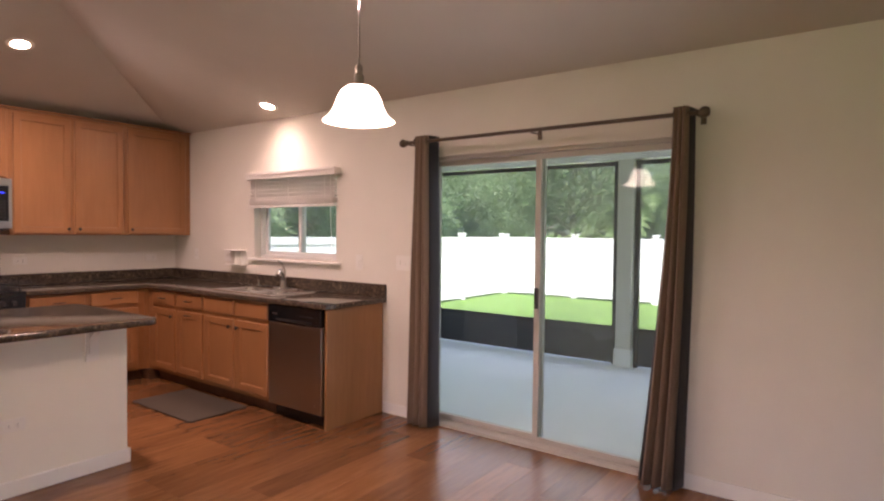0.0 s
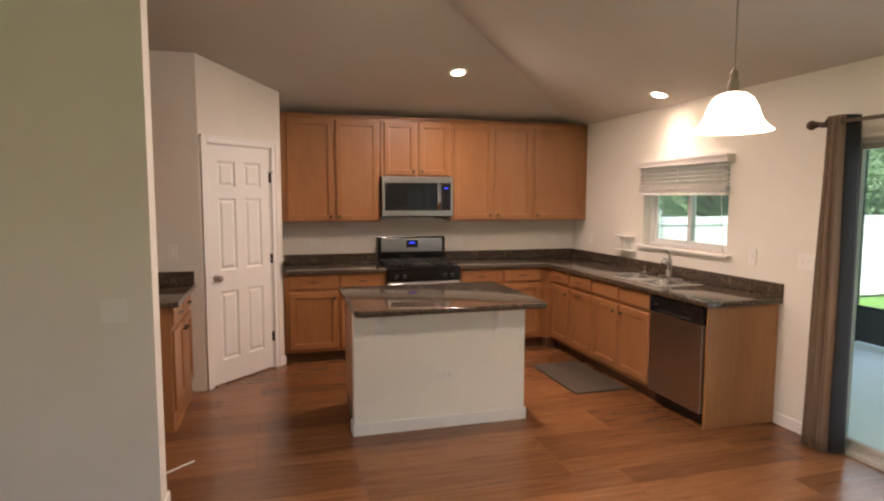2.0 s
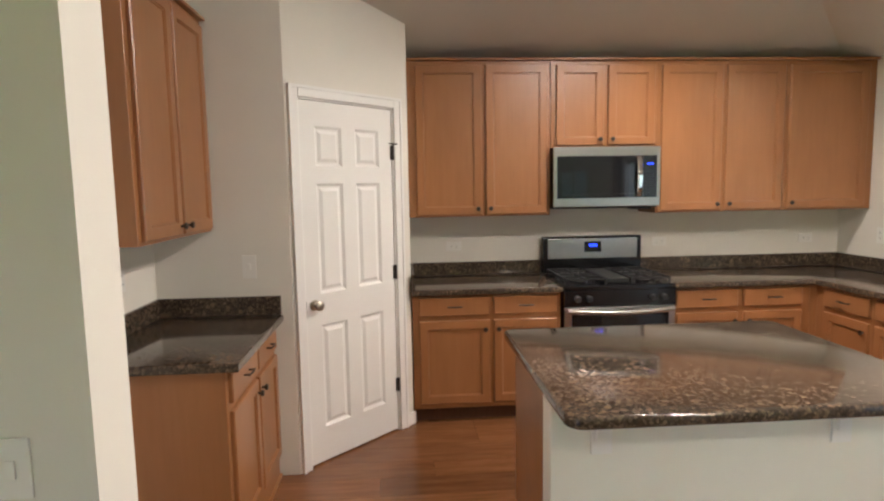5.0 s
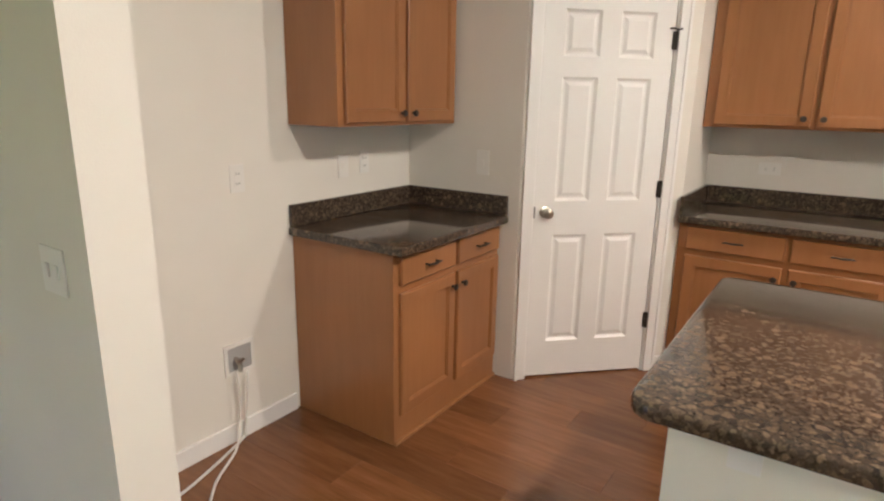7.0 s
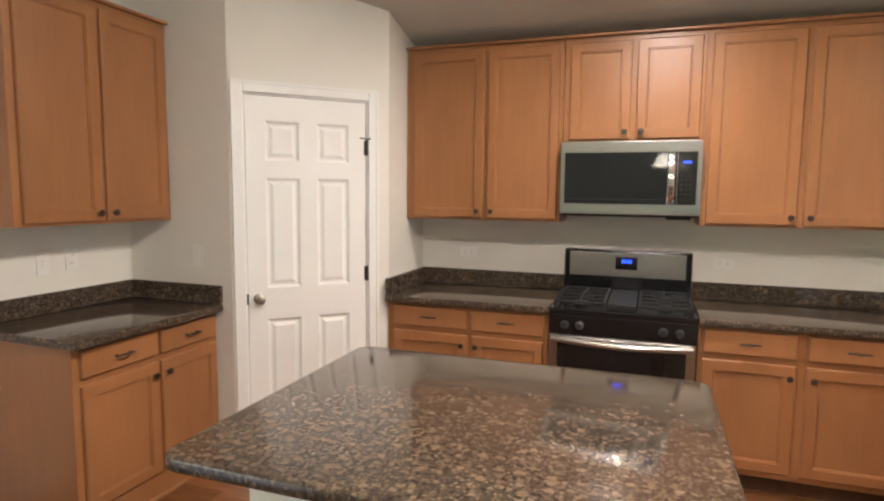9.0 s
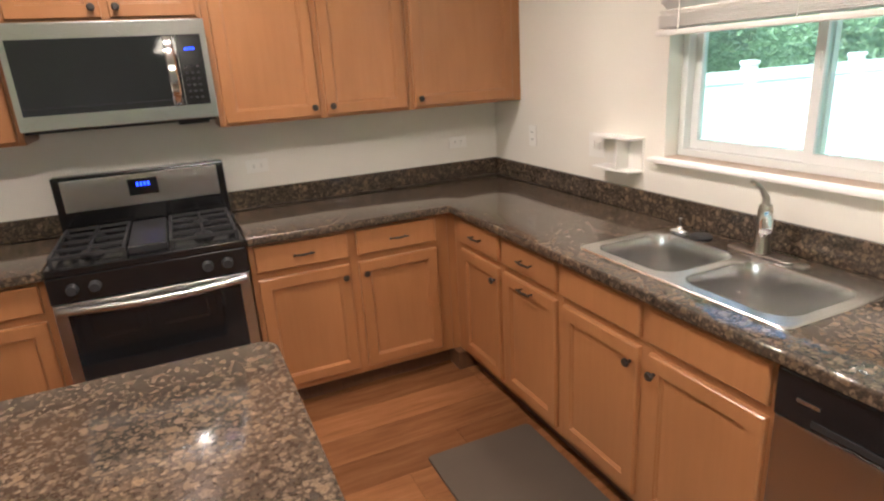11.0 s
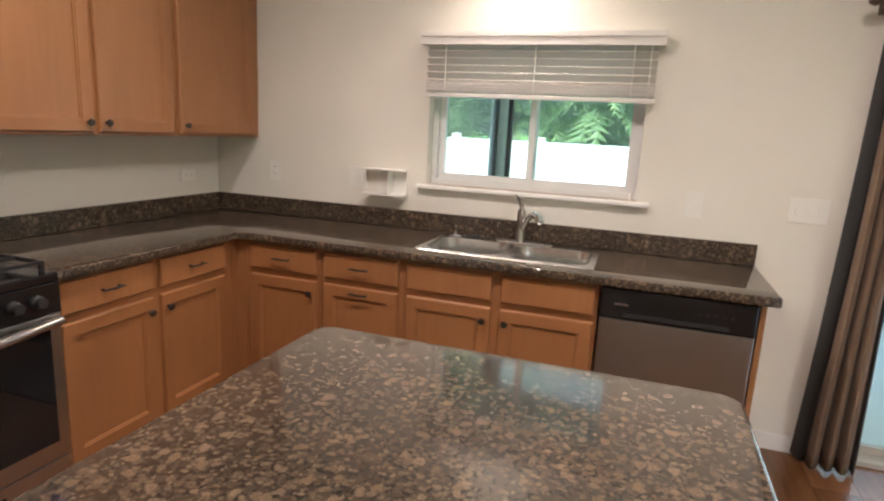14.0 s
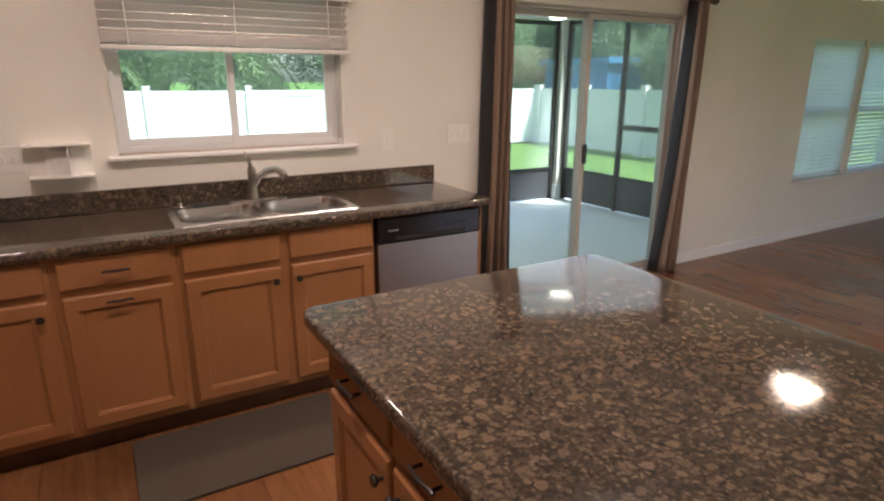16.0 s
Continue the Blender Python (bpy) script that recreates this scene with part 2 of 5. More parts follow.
def translucent_slat():
    m, n, l, b = shader("translucent_blind_slat", (0.78, 0.78, 0.76), 0.5)
    tl = n.new("ShaderNodeBsdfTranslucent")
    tl.inputs[0].default_value = (0.86, 0.90, 0.92, 1)
    mx = n.new("ShaderNodeMixShader")
    mx.inputs[0].default_value = 0.75
    l.new(b.outputs[0], mx.inputs[1])
    l.new(tl.outputs[0], mx.inputs[2])
    l.new(mx.outputs[0], n["Material Output"].inputs[0])
    return m


THIN_SLAT = translucent_slat()


def screen_mesh(name, cover):
    m, n, l, b = shader(name, (0.42, 0.48, 0.47), 0.7)
    tr = n.new("ShaderNodeBsdfTransparent")
    mx = n.new("ShaderNodeMixShader")
    mx.inputs[0].default_value = cover
    l.new(tr.outputs[0], mx.inputs[1])
    l.new(b.outputs[0], mx.inputs[2])
    l.new(mx.outputs[0], n["Material Output"].inputs[0])
    return m


SCREEN = screen_mesh("insect_screen", 0.24)
DOOR_SCREEN = screen_mesh("fine_door_screen", 0.09)


def planks_material():
    m, n, l, b = shader("floor_laminate", (0.25, 0.12, 0.05), 0.28)
    v = coords(n, l, (0.9, 8, 8), True)
    g = noise_tex(n, l, v, 3.4, 7, 0.66)
    base = ramp(n, l, g, [(0.22, (0.115, 0.048, 0.019)), (0.5, (0.178, 0.077, 0.031)), (0.78, (0.235, 0.109, 0.047))])
    oi = n.new("ShaderNodeObjectInfo")
    tone = ramp(n, l, oi.outputs["Random"], [(0.0, (0.72, 0.70, 0.68)), (1.0, (1.25, 1.22, 1.18))])
    l.new(mixed(n, l, 1.0, base, tone, "MULTIPLY"), b.inputs["Base Color"])
    l.new(ramp(n, l, g, [(0.3, (0.20,) * 3), (0.7, (0.27,) * 3)]), b.inputs["Roughness"])
    bumped(n, l, b, g, 0.012, 0.001)
    return m


PLANK = planks_material()
SUBFLOOR = painted("dark_floor_joint", (0.13, 0.06, 0.028), 0.8)


def curtain_material():
    m, n, l, b = shader("striped_curtain", (0.2, 0.12, 0.07), 0.7)
    v = coords(n, l)
    uv = n.new("ShaderNodeUVMap")
    sep = n.new("ShaderNodeSeparateXYZ")
    l.new(uv.outputs[0], sep.inputs[0])
    col = ramp(n, l, sep.outputs[0], [(0.0, (0.009, 0.009, 0.012)), (0.30, (0.012, 0.011, 0.011)), (0.36, (0.215, 0.145, 0.098)), (0.52, (0.215, 0.145, 0.098)), (0.55, (0.125, 0.080, 0.052)), (0.60, (0.205, 0.138, 0.092)), (0.80, (0.205, 0.138, 0.092)), (0.84, (0.115, 0.072, 0.046)), (1.0, (0.190, 0.125, 0.082))])
    weave = noise_tex(n, l, coords(n, l, (90, 90, 8)), 6, 3)
    col = mixed(n, l, 1.0, col, ramp(n, l, weave, [(0.3, (0.75,) * 3), (0.7, (1.15,) * 3)]), "MULTIPLY")
    l.new(col, b.inputs["Base Color"])
    b.inputs["Sheen Weight"].default_value = 0.08
    bumped(n, l, b, weave, 0.2, 0.002)
    return m


CURTAIN = curtain_material()


def grass_material():
    m, n, l, b = shader("lawn", (0.08, 0.16, 0.03), 0.9)
    v = coords(n, l)
    c = ramp(n, l, noise_tex(n, l, v, 1.1, 6, 0.7), [(0.3, (0.075, 0.17, 0.022)), (0.7, (0.13, 0.25, 0.04))])
    l.new(c, b.inputs["Base Color"])
    bumped(n, l, b, noise_tex(n, l, v, 60, 4), 0.8, 0.03)
    return m


def leaf_material(name, lo, hi):
    m, n, l, b = shader(name, lo, 0.55)
    gi = n.new("ShaderNodeNewGeometry")
    col = ramp(n, l, gi.outputs["Random Per Island"], [(0.0, lo), (1.0, hi)])
    l.new(col, b.inputs["Base Color"])
    tl = n.new("ShaderNodeBsdfTranslucent")
    l.new(col, tl.inputs[0])
    mx = n.new("ShaderNodeMixShader")
    mx.inputs[0].default_value = 0.6
    l.new(b.outputs[0], mx.inputs[1])
    l.new(tl.outputs[0], mx.inputs[2])
    l.new(mx.outputs[0], n["Material Output"].inputs[0])
    return m


GRASS = grass_material()
LEAF_A = leaf_material("leaves_mid_green", (0.19, 0.29, 0.15), (0.32, 0.43, 0.24))
LEAF_B = leaf_material("leaves_dark_green", (0.17, 0.25, 0.17), (0.26, 0.36, 0.24))
PALM_LEAF = leaf_material("palm_leaves", (0.20, 0.32, 0.13), (0.34, 0.47, 0.21))
BARK = painted("tree_bark", (0.13, 0.10, 0.075), 0.9, 0.2, 25, 0.8)
CONCRETE = painted("patio_concrete", (0.80, 0.82, 0.83), 0.7, 0.04, 40, 0.15)
STUCCO = painted("exterior_stucco", (0.60, 0.57, 0.50), 0.85, 0.04, 60, 0.5)
COLUMN = painted("cream_column_paint", (0.66, 0.64, 0.57), 0.7, 0.03, 60, 0.2)
BLUEPAINT = painted("blue_siding", (0.05, 0.22, 0.42), 0.6, 0.05, 40, 0.05)


# ---- building helpers ----
def box(bm, x0, y0, z0, x1, y1, z1):
    vs = [bm.verts.new((x, y, z)) for z in (z0, z1) for x, y in ((x0, y0), (x1, y0), (x1, y1), (x0, y1))]
    for f in ((3, 2, 1, 0), (4, 5, 6, 7), (0, 1, 5, 4), (1, 2, 6, 5), (2, 3, 7, 6), (3, 0, 4, 7)):
        bm.faces.new([vs[i] for i in f])
    return vs


def boxed(x0, y0, z0, x1, y1, z1, bevel=0.0, seg=2):
    bm = bmesh.new()
    box(bm, x0, y0, z0, x1, y1, z1)
    if bevel:
        bmesh.ops.bevel(bm, geom=bm.edges[:], offset=bevel, segments=seg, affect="EDGES", profile=0.6)
    return bm


def boxes(*rows, bevel=0.0):
    bm = bmesh.new()
    for r in rows:
        box(bm, *r)
    if bevel:
        bmesh.ops.bevel(bm, geom=bm.edges[:], offset=bevel, segments=2, affect="EDGES", profile=0.6)
    return bm


def tube(bm, points, radius, seg=10, caps=True):
    """A round bar swept along points; radius is one number or one for each point."""
    pts = [Vector(p) for p in points]
    rings = []
    up = Vector((0, 0, 1))
    for i, p in enumerate(pts):
        d = (pts[min(i + 1, len(pts) - 1)] - pts[max(i - 1, 0)]).normalized()
        side = d.cross(up)
        if side.length < 0.05:
            side = d.cross(Vector((0, 1, 0)))
        side.normalize()
        other = side.cross(d).normalized()
        r = radius if isinstance(radius, (int, float)) else radius[i]
        rings.append([bm.verts.new(p + r * (math.cos(a) * side + math.sin(a) * other)) for a in (2 * math.pi * k / seg for k in range(seg))])
    for a, b in zip(rings, rings[1:]):
        for k in range(seg):
            bm.faces.new((a[k], a[(k + 1) % seg], b[(k + 1) % seg], b[k]))
    if caps:
        bm.faces.new(rings[0][::-1])
        bm.faces.new(rings[-1])
    return bm


def tubed(points, radius, seg=10):
    return tube(bmesh.new(), points, radius, seg)


def lathe(profile, seg=32, centre=(0, 0, 0), axis="z", ring_shape=False):
    """A turned shape from (radius, height) rows."""
    bm = bmesh.new()
    cx, cy, cz = centre
    rings = []
    for r, h in profile:
        ring = []
        for k in range(seg):
            a = 2 * math.pi * k / seg
            u, v = r * math.cos(a), r * math.sin(a)
            ring.append(bm.verts.new({"z": (cx + u, cy + v, cz + h), "y": (cx + u, cy + h, cz + v), "x": (cx + h, cy + u, cz + v)}[axis]))
        rings.append(ring)
    for a, b in zip(rings, rings[1:]):
        for k in range(seg):
            bm.faces.new((a[k], a[(k + 1) % seg], b[(k + 1) % seg], b[k]))
    if ring_shape:
        for k in range(seg):
            bm.faces.new((rings[-1][k], rings[-1][(k + 1) % seg], rings[0][(k + 1) % seg], rings[0][k]))
    else:
        for ring in (rings[0], rings[-1]):
            bm.faces.new(ring)
    bmesh.ops.remove_doubles(bm, verts=bm.verts[:], dist=1e-5)
    return bm


def grid_slab(us, vs, keep, w0, w1, place):
    """A slab of grid cells, with holes where keep(u, v) is false; place maps (u, v, w) to a point."""
    bm = bmesh.new()
    pts = {}

    def at(i, j):
        if (i, j) not in pts:
            pts[i, j] = bm.verts.new(place(us[i], vs[j], w0))
        return pts[i, j]

    faces = []
    for i in range(len(us) - 1):
        for j in range(len(vs) - 1):
            if keep((us[i] + us[i + 1]) / 2, (vs[j] + vs[j + 1]) / 2):
                faces.append(bm.faces.new((at(i, j), at(i + 1, j), at(i + 1, j + 1), at(i, j + 1))))
    out = bmesh.ops.extrude_face_region(bm, geom=faces)
    shift = Vector(place(us[0], vs[0], w1)) - Vector(place(us[0], vs[0], w0))
    bmesh.ops.translate(bm, verts=[g for g in out["geom"] if isinstance(g, bmesh.types.BMVert)], vec=shift)
    return bm


def outline_slab(points, z0, z1, bevel=0.0):
    bm = bmesh.new()
    f = bm.faces.new([bm.verts.new((x, y, z0)) for x, y in points])
    out = bmesh.ops.extrude_face_region(bm, geom=[f])
    top = [g for g in out["geom"] if isinstance(g, bmesh.types.BMVert)]
    bmesh.ops.translate(bm, verts=top, vec=(0, 0, z1 - z0))
    if bevel:
        bm.normal_update()
        edges = [e for e in bm.edges if abs(e.verts[0].co.z - e.verts[1].co.z) < 1e-6]
        bmesh.ops.bevel(bm, geom=edges, offset=bevel, segments=3, affect="EDGES", profile=0.5)
    return bm


def rounded(x0, y0, x1, y1, r, n=8):
    pts = []
    for cx, cy, a0 in ((x1 - r, y0 + r, -90), (x1 - r, y1 - r, 0), (x0 + r, y1 - r, 90), (x0 + r, y0 + r, 180)):
        for k in range(n + 1):
            a = radians(a0 + 90 * k / n)
            pts.append((cx + r * math.cos(a), cy + r * math.sin(a)))
    return pts


def mesh_from(name, bm, material, smooth=False):
    bmesh.ops.recalc_face_normals(bm, faces=bm.faces[:])
    me = bpy.data.meshes.new(name)
    bm.to_mesh(me)
    bm.free()
    me.materials.append(material)
    if smooth:
        me.polygons.foreach_set("use_smooth", [True] * len(me.polygons))
        me.set_sharp_from_angle(angle=radians(38))
    return me


def part(name, bm, material, parent, label="", smooth=False):
    ob = new(name, mesh_from(name, bm, material, smooth))
    ob.parent = parent
    return tagged(ob, label)


def thing(name, label, category, at=None, group="", kind=""):
    ob = new(name)
    ob.empty_display_size = 0.1
    if at is not None:
        ob.matrix_world = at
    return tagged(ob, label, category, group, kind)


def solid(name, bm, material, label, category, group="", kind="", smooth=False):
    return tagged(new(name, mesh_from(name, bm, material, smooth)), label, category, group, kind)


def structure(name, bm, material, label="", category="", smooth=False):
    return tagged(new(name, mesh_from(name, bm, material, smooth)), label, category, "", "structure")


# ---- the room's shell ----
LEFT, BACK, FAR_LEFT = -4.76, -11.0, -6.6
WIN = (-2.53, -1.41, 1.15, 1.965)
DOOR = (-5.30, -3.48, 0.0, 1.99)
LIVING = [(-7.98, -7.08), (-8.95, -8.05), (-9.92, -9.02)]
LZ0, LZ1 = 0.585, 1.89
HOLES = [WIN, DOOR] + [(a, b, LZ0, LZ1) for a, b in LIVING]


def in_hole(u, v):
    return any(a < u < b and c < v < d for a, b, c, d in HOLES)


us = sorted({BACK - 0.15, 0.15} | {v for h in HOLES for v in h[:2]})
vs = sorted({-0.1, 2.62} | {v for h in HOLES for v in h[2:]})
wall_window = structure("wall_east", grid_slab(us, vs, lambda u, v: not in_hole(u, v), 0.0, 0.15, lambda u, v, w: (w, u, v)), WALL,
                        "warm white painted wall with windows and a patio door", "wall")
structure("wall_north", boxed(-4.91, 0.0, -0.1, 0.0, 0.15, 2.7), WALL, "warm white wall behind the range", "wall")
structure("wall_west", boxed(LEFT - 0.15, -3.18, -0.1, LEFT, 0.0, 3.1), WALL, "warm white wall beside the pantry", "wall")
structure("wall_stub", boxed(FAR_LEFT, -3.33, -0.1, -4.03, -3.18, 3.1), WALL, "end of a white partition wall", "wall")
# the gap in this wall is assumed, cut to admit fill light
structure("wall_far_west", grid_slab([BACK, FILL_OPENING[0], FILL_OPENING[1], -3.18], [-0.1, FILL_OPENING[2], FILL_OPENING[3], 3.1],
          lambda u, v: not (FILL_OPENING[0] < u < FILL_OPENING[1] and FILL_OPENING[2] < v < FILL_OPENING[3]), FAR_LEFT, FAR_LEFT - 0.15, lambda u, v, w: (w, u, v)), WALL, "white living room wall", "wall")
structure("wall_south", boxed(FAR_LEFT - 0.15, BACK - 0.15, -0.1, 0.0, BACK, 3.1), WALL, "white living room wall", "wall")

PA, PB = Vector((-4.05, -1.235)), Vector((-3.40, -0.585))
structure("wall_pantry_return", boxed(LEFT, PA.y, -0.1, PA.x, PA.y + 0.1, 3.1), WALL, "short white wall beside the pantry door", "wall")
structure("wall_pantry_side", boxed(PB.x - 0.1, PB.y, -0.1, PB.x, 0.0, 3.1), WALL, "short white wall beside the cabinets", "wall")
DIAG = pose(PA.x, PA.y, 0, 0, 0, 45)
DIAG_LEN = (PB - PA).length
D0, D1, DH = 0.076, 0.786, 2.072
diag = structure("wall_pantry_diagonal", grid_slab([0, D0, D1, DIAG_LEN], [-0.1, DH, 3.1], lambda u, v: not (D0 < u < D1 and v < DH), 0.0, 0.1,
                 lambda u, v, w: (u, w, v)), WALL, "angled white wall with the pantry door", "wall")
diag.matrix_world = DIAG
structure("wall_pantry_inside", boxed(-4.7, -0.12, 0, -3.55, -0.05, 3.0), WALL, "plain pantry wall", "wall")


def make_ceiling():
    bm = bmesh.new()
    e, d = 0.2, (TOP - PLATE) / SLOPE
    lo, x0, y0 = PLATE - SLOPE * e, FAR_LEFT - 0.2, BACK - 0.2
    v = [bm.verts.new(p) for p in ((e, e, lo), (x0, e, lo), (x0, -d, TOP), (-d, -d, TOP), (-d, y0, TOP), (e, y0, lo), (x0, y0, TOP))]
    for f in ((0, 1, 2, 3), (0, 3, 4, 5), (3, 2, 6, 4)):
        bm.faces.new([v[i] for i in f])
    out = bmesh.ops.extrude_face_region(bm, geom=bm.faces[:])
    bmesh.ops.translate(bm, verts=[g for g in out["geom"] if isinstance(g, bmesh.types.BMVert)], vec=(0, 0, 0.14))
    return bm


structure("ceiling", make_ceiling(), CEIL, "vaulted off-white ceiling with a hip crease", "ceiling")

BASE_H = 0.085


def baseboard(x0, y0, x1, y1, t=0.014):
    """A skirting board along a wall; the wall lies on the outer side of the box."""
    structure("baseboard", boxed(x0, y0, 0, x1, y1, BASE_H, 0.004), TRIM, "white painted baseboard", "baseboard")


baseboard(-0.014, -3.46, 0, -3.075)
baseboard(-0.014, BACK, 0, -5.32)
baseboard(LEFT, -3.18, LEFT + 0.014, -2.14)
baseboard(LEFT + 0.014, -3.18, -4.03, -3.166)
baseboard(-4.03, -3.344, -4.016, -3.166)
baseboard(FAR_LEFT, -3.344, -4.03, -3.33)
bb = structure("baseboard", boxed(D1 + 0.07, -0.014, 0, DIAG_LEN + 0.01, 0, BASE_H, 0.004), TRIM, "white painted baseboard", "baseboard")
bb.matrix_world = DIAG


# ---- pantry door ----
def casing(x0, x1, top, w=0.062, t=0.018):
    """Moulded casing round an opening in the plane y = 0, as three members."""
    made = []
    for name, a in (("casing_side", (x0 - w, -t, 0, x0, 0, top + w)), ("casing_side", (x1, -t, 0, x1 + w, 0, top + w)), ("casing_head", (x0, -t, top, x1, 0, top + w))):
        bm = boxed(*a, 0.005)
        ax0, ay0, az0, ax1, ay1, az1 = a
        if name == "casing_side":
            outer = ax0 if ax1 <= x0 + 1e-6 else ax1 - 0.016
            box(bm, outer, -t - 0.006, 0, outer + 0.016, -t + 0.001, top + w)
        else:
            box(bm, x0 - w, -t - 0.006, top + w - 0.016, x1 + w, -t + 0.001, top + w)
        made.append((name, bm))
    return made


def pantry_door():
    door = thing("door_1", "closed white six-panel pantry door in a moulded casing", "door", DIAG, "", "structure")
    for name, bm in casing(D0, D1, DH):
        part(name, bm, TRIM, door)
    for r in ((D0, 0, 0, D0 + 0.008, 0.1, DH), (D1 - 0.008, 0, 0, D1, 0.1, DH), (D0 + 0.008, 0, DH - 0.008, D1 - 0.008, 0.1, DH)):
        part("jamb", boxed(*r), TRIM, door)
    x0, x1, z0, z1 = D0 + 0.011, D1 - 0.011, 0.012, DH - 0.011
    yf, yb = 0.006, 0.041
    w = x1 - x0
    st, mull = 0.105, 0.10
    rails = [z0, z0 + 0.20, z0 + 0.80, z0 + 0.98, z0 + 1.60, z0 + 1.695, z0 + 1.915, z1]
    bm = bmesh.new()
    cols = [x0, x0 + st, x0 + (w - mull) / 2, x0 + (w + mull) / 2, x1 - st, x1]
    for a, b in ((0, 1), (2, 3), (4, 5)):
        box(bm, cols[a], yf, z0, cols[b], yb, z1)
    for a, b in ((0, 1), (2, 3), (4, 5), (6, 7)):
        for c, d in ((1, 2), (3, 4)):
            box(bm, cols[c], yf, rails[a], cols[d], yb, rails[b])
    slab = part("door_slab", bm, DOORPAINT, door)
    for a, b in ((1, 2), (3, 4), (5, 6)):
        for c, d in ((1, 2), (3, 4)):
            pb = bmesh.new()
            px0, px1, pz0, pz1 = cols[c], cols[d], rails[a], rails[b]
            rows = [(0, yf), (0.014, yf + 0.013), (0.024, yf + 0.013), (0.042, yf + 0.003)]
            rings = [[pb.verts.new(p) for p in ((px0 + o, y, pz0 + o), (px1 - o, y, pz0 + o), (px1 - o, y, pz1 - o), (px0 + o, y, pz1 - o))] for o, y in rows]
            for r0, r1 in zip(rings, rings[1:]):
                for k in range(4):
                    pb.faces.new((r0[k], r0[(k + 1) % 4], r1[(k + 1) % 4], r1[k]))
            pb.faces.new(rings[-1])
            part("panel", pb, DOORPAINT, slab)
    kx, kz = x0 + 0.058, 0.935
    part("door_knob", lathe([(0.030, 0), (0.031, -0.004), (0.026, -0.008), (0.011, -0.010), (0.010, -0.030), (0.020, -0.036), (0.027, -0.046), (0.026, -0.058), (0.016, -0.066), (0.0, -0.068)],
                            24, (kx, yf, kz), "y"), NICKEL, door, "satin nickel door knob", True)
    part("strike_plate", boxed(D0 - 0.002, -0.002, kz - 0.03, D0 + 0.012, 0.004, kz + 0.03), BRONZE, door)
    for hz in (0.31, 1.05, 1.80):
        h = tubed([(x1 + 0.004, -0.006, hz - 0.045), (x1 + 0.004, -0.006, hz + 0.045)], 0.0075, 10)
        box(h, x1 - 0.012, -0.001, hz - 0.043, x1 + 0.010, 0.004, hz + 0.043)
        part("hinge", h, BRONZE, door, "dark bronze hinge")
    stop = tubed([(x1 + 0.004, -0.008, 1.850), (x1 - 0.02, -0.03, 1.854), (x1 - 0.045, -0.022, 1.854)], 0.004, 8)
    tube(stop, [(x1 + 0.004, -0.008, 1.850), (x1 + 0.02, -0.028, 1.854)], 0.004, 8)
    part("hinge_stop", stop, BRONZE, door, "dark hinge pin door stop")


pantry_door()


# ---- cabinets ----
def panel_front(x0, z0, x1, z1, y, t=0.019, stile=0.052, drop=0.0115, flat=False):
    """A cabinet front in the plane y, with a framed recessed panel or as a flat slab with an eased edge."""
    bm = bmesh.new()
    rows = [(0, y + t), (0, y + 0.005), (0.005, y)]
    if not flat:
        rows += [(stile, y), (stile + 0.002, y + 0.005), (stile + 0.007, y + 0.005), (stile + 0.010, y + drop)]
    rings = [[bm.verts.new(p) for p in ((x0 + o, yy, z0 + o), (x1 - o, yy, z0 + o), (x1 - o, yy, z1 - o), (x0 + o, yy, z1 - o))] for o, yy in rows]
    bm.faces.new(rings[0])
    for r0, r1 in zip(rings, rings[1:]):
        for k in range(4):
            bm.faces.new((r0[k], r0[(k + 1) % 4], r1[(k + 1) % 4], r1[k]))
    bm.faces.new(rings[-1])
    return bm


def knob(x, y, z):
    return lathe([(0.006, 0), (0.006, -0.012), (0.013, -0.016), (0.016, -0.022), (0.013, -0.028), (0.0, -0.030)], 14, (x, y, z), "y")


def pull(x, y, z, w=0.10):
    bm = tubed([(x - w / 2, y - 0.024, z), (x - w / 4, y - 0.028, z + 0.002), (x, y - 0.029, z), (x + w / 4, y - 0.028, z + 0.002), (x + w / 2, y - 0.024, z)], [0.004, 0.005, 0.006, 0.005, 0.004], 8)
    for s in (-1, 1):
        tube(bm, [(x + s * w * 0.38, y, z), (x + s * w * 0.38, y - 0.026, z)], 0.0042, 8)
    return bm


BODY_D, TOP_Z, CNT = 0.60, 0.874, 0.914
DRAW_Z0, DRAW_Z1, DOOR_Z0, DOOR_Z1 = 0.735, 0.858, 0.135, 0.700


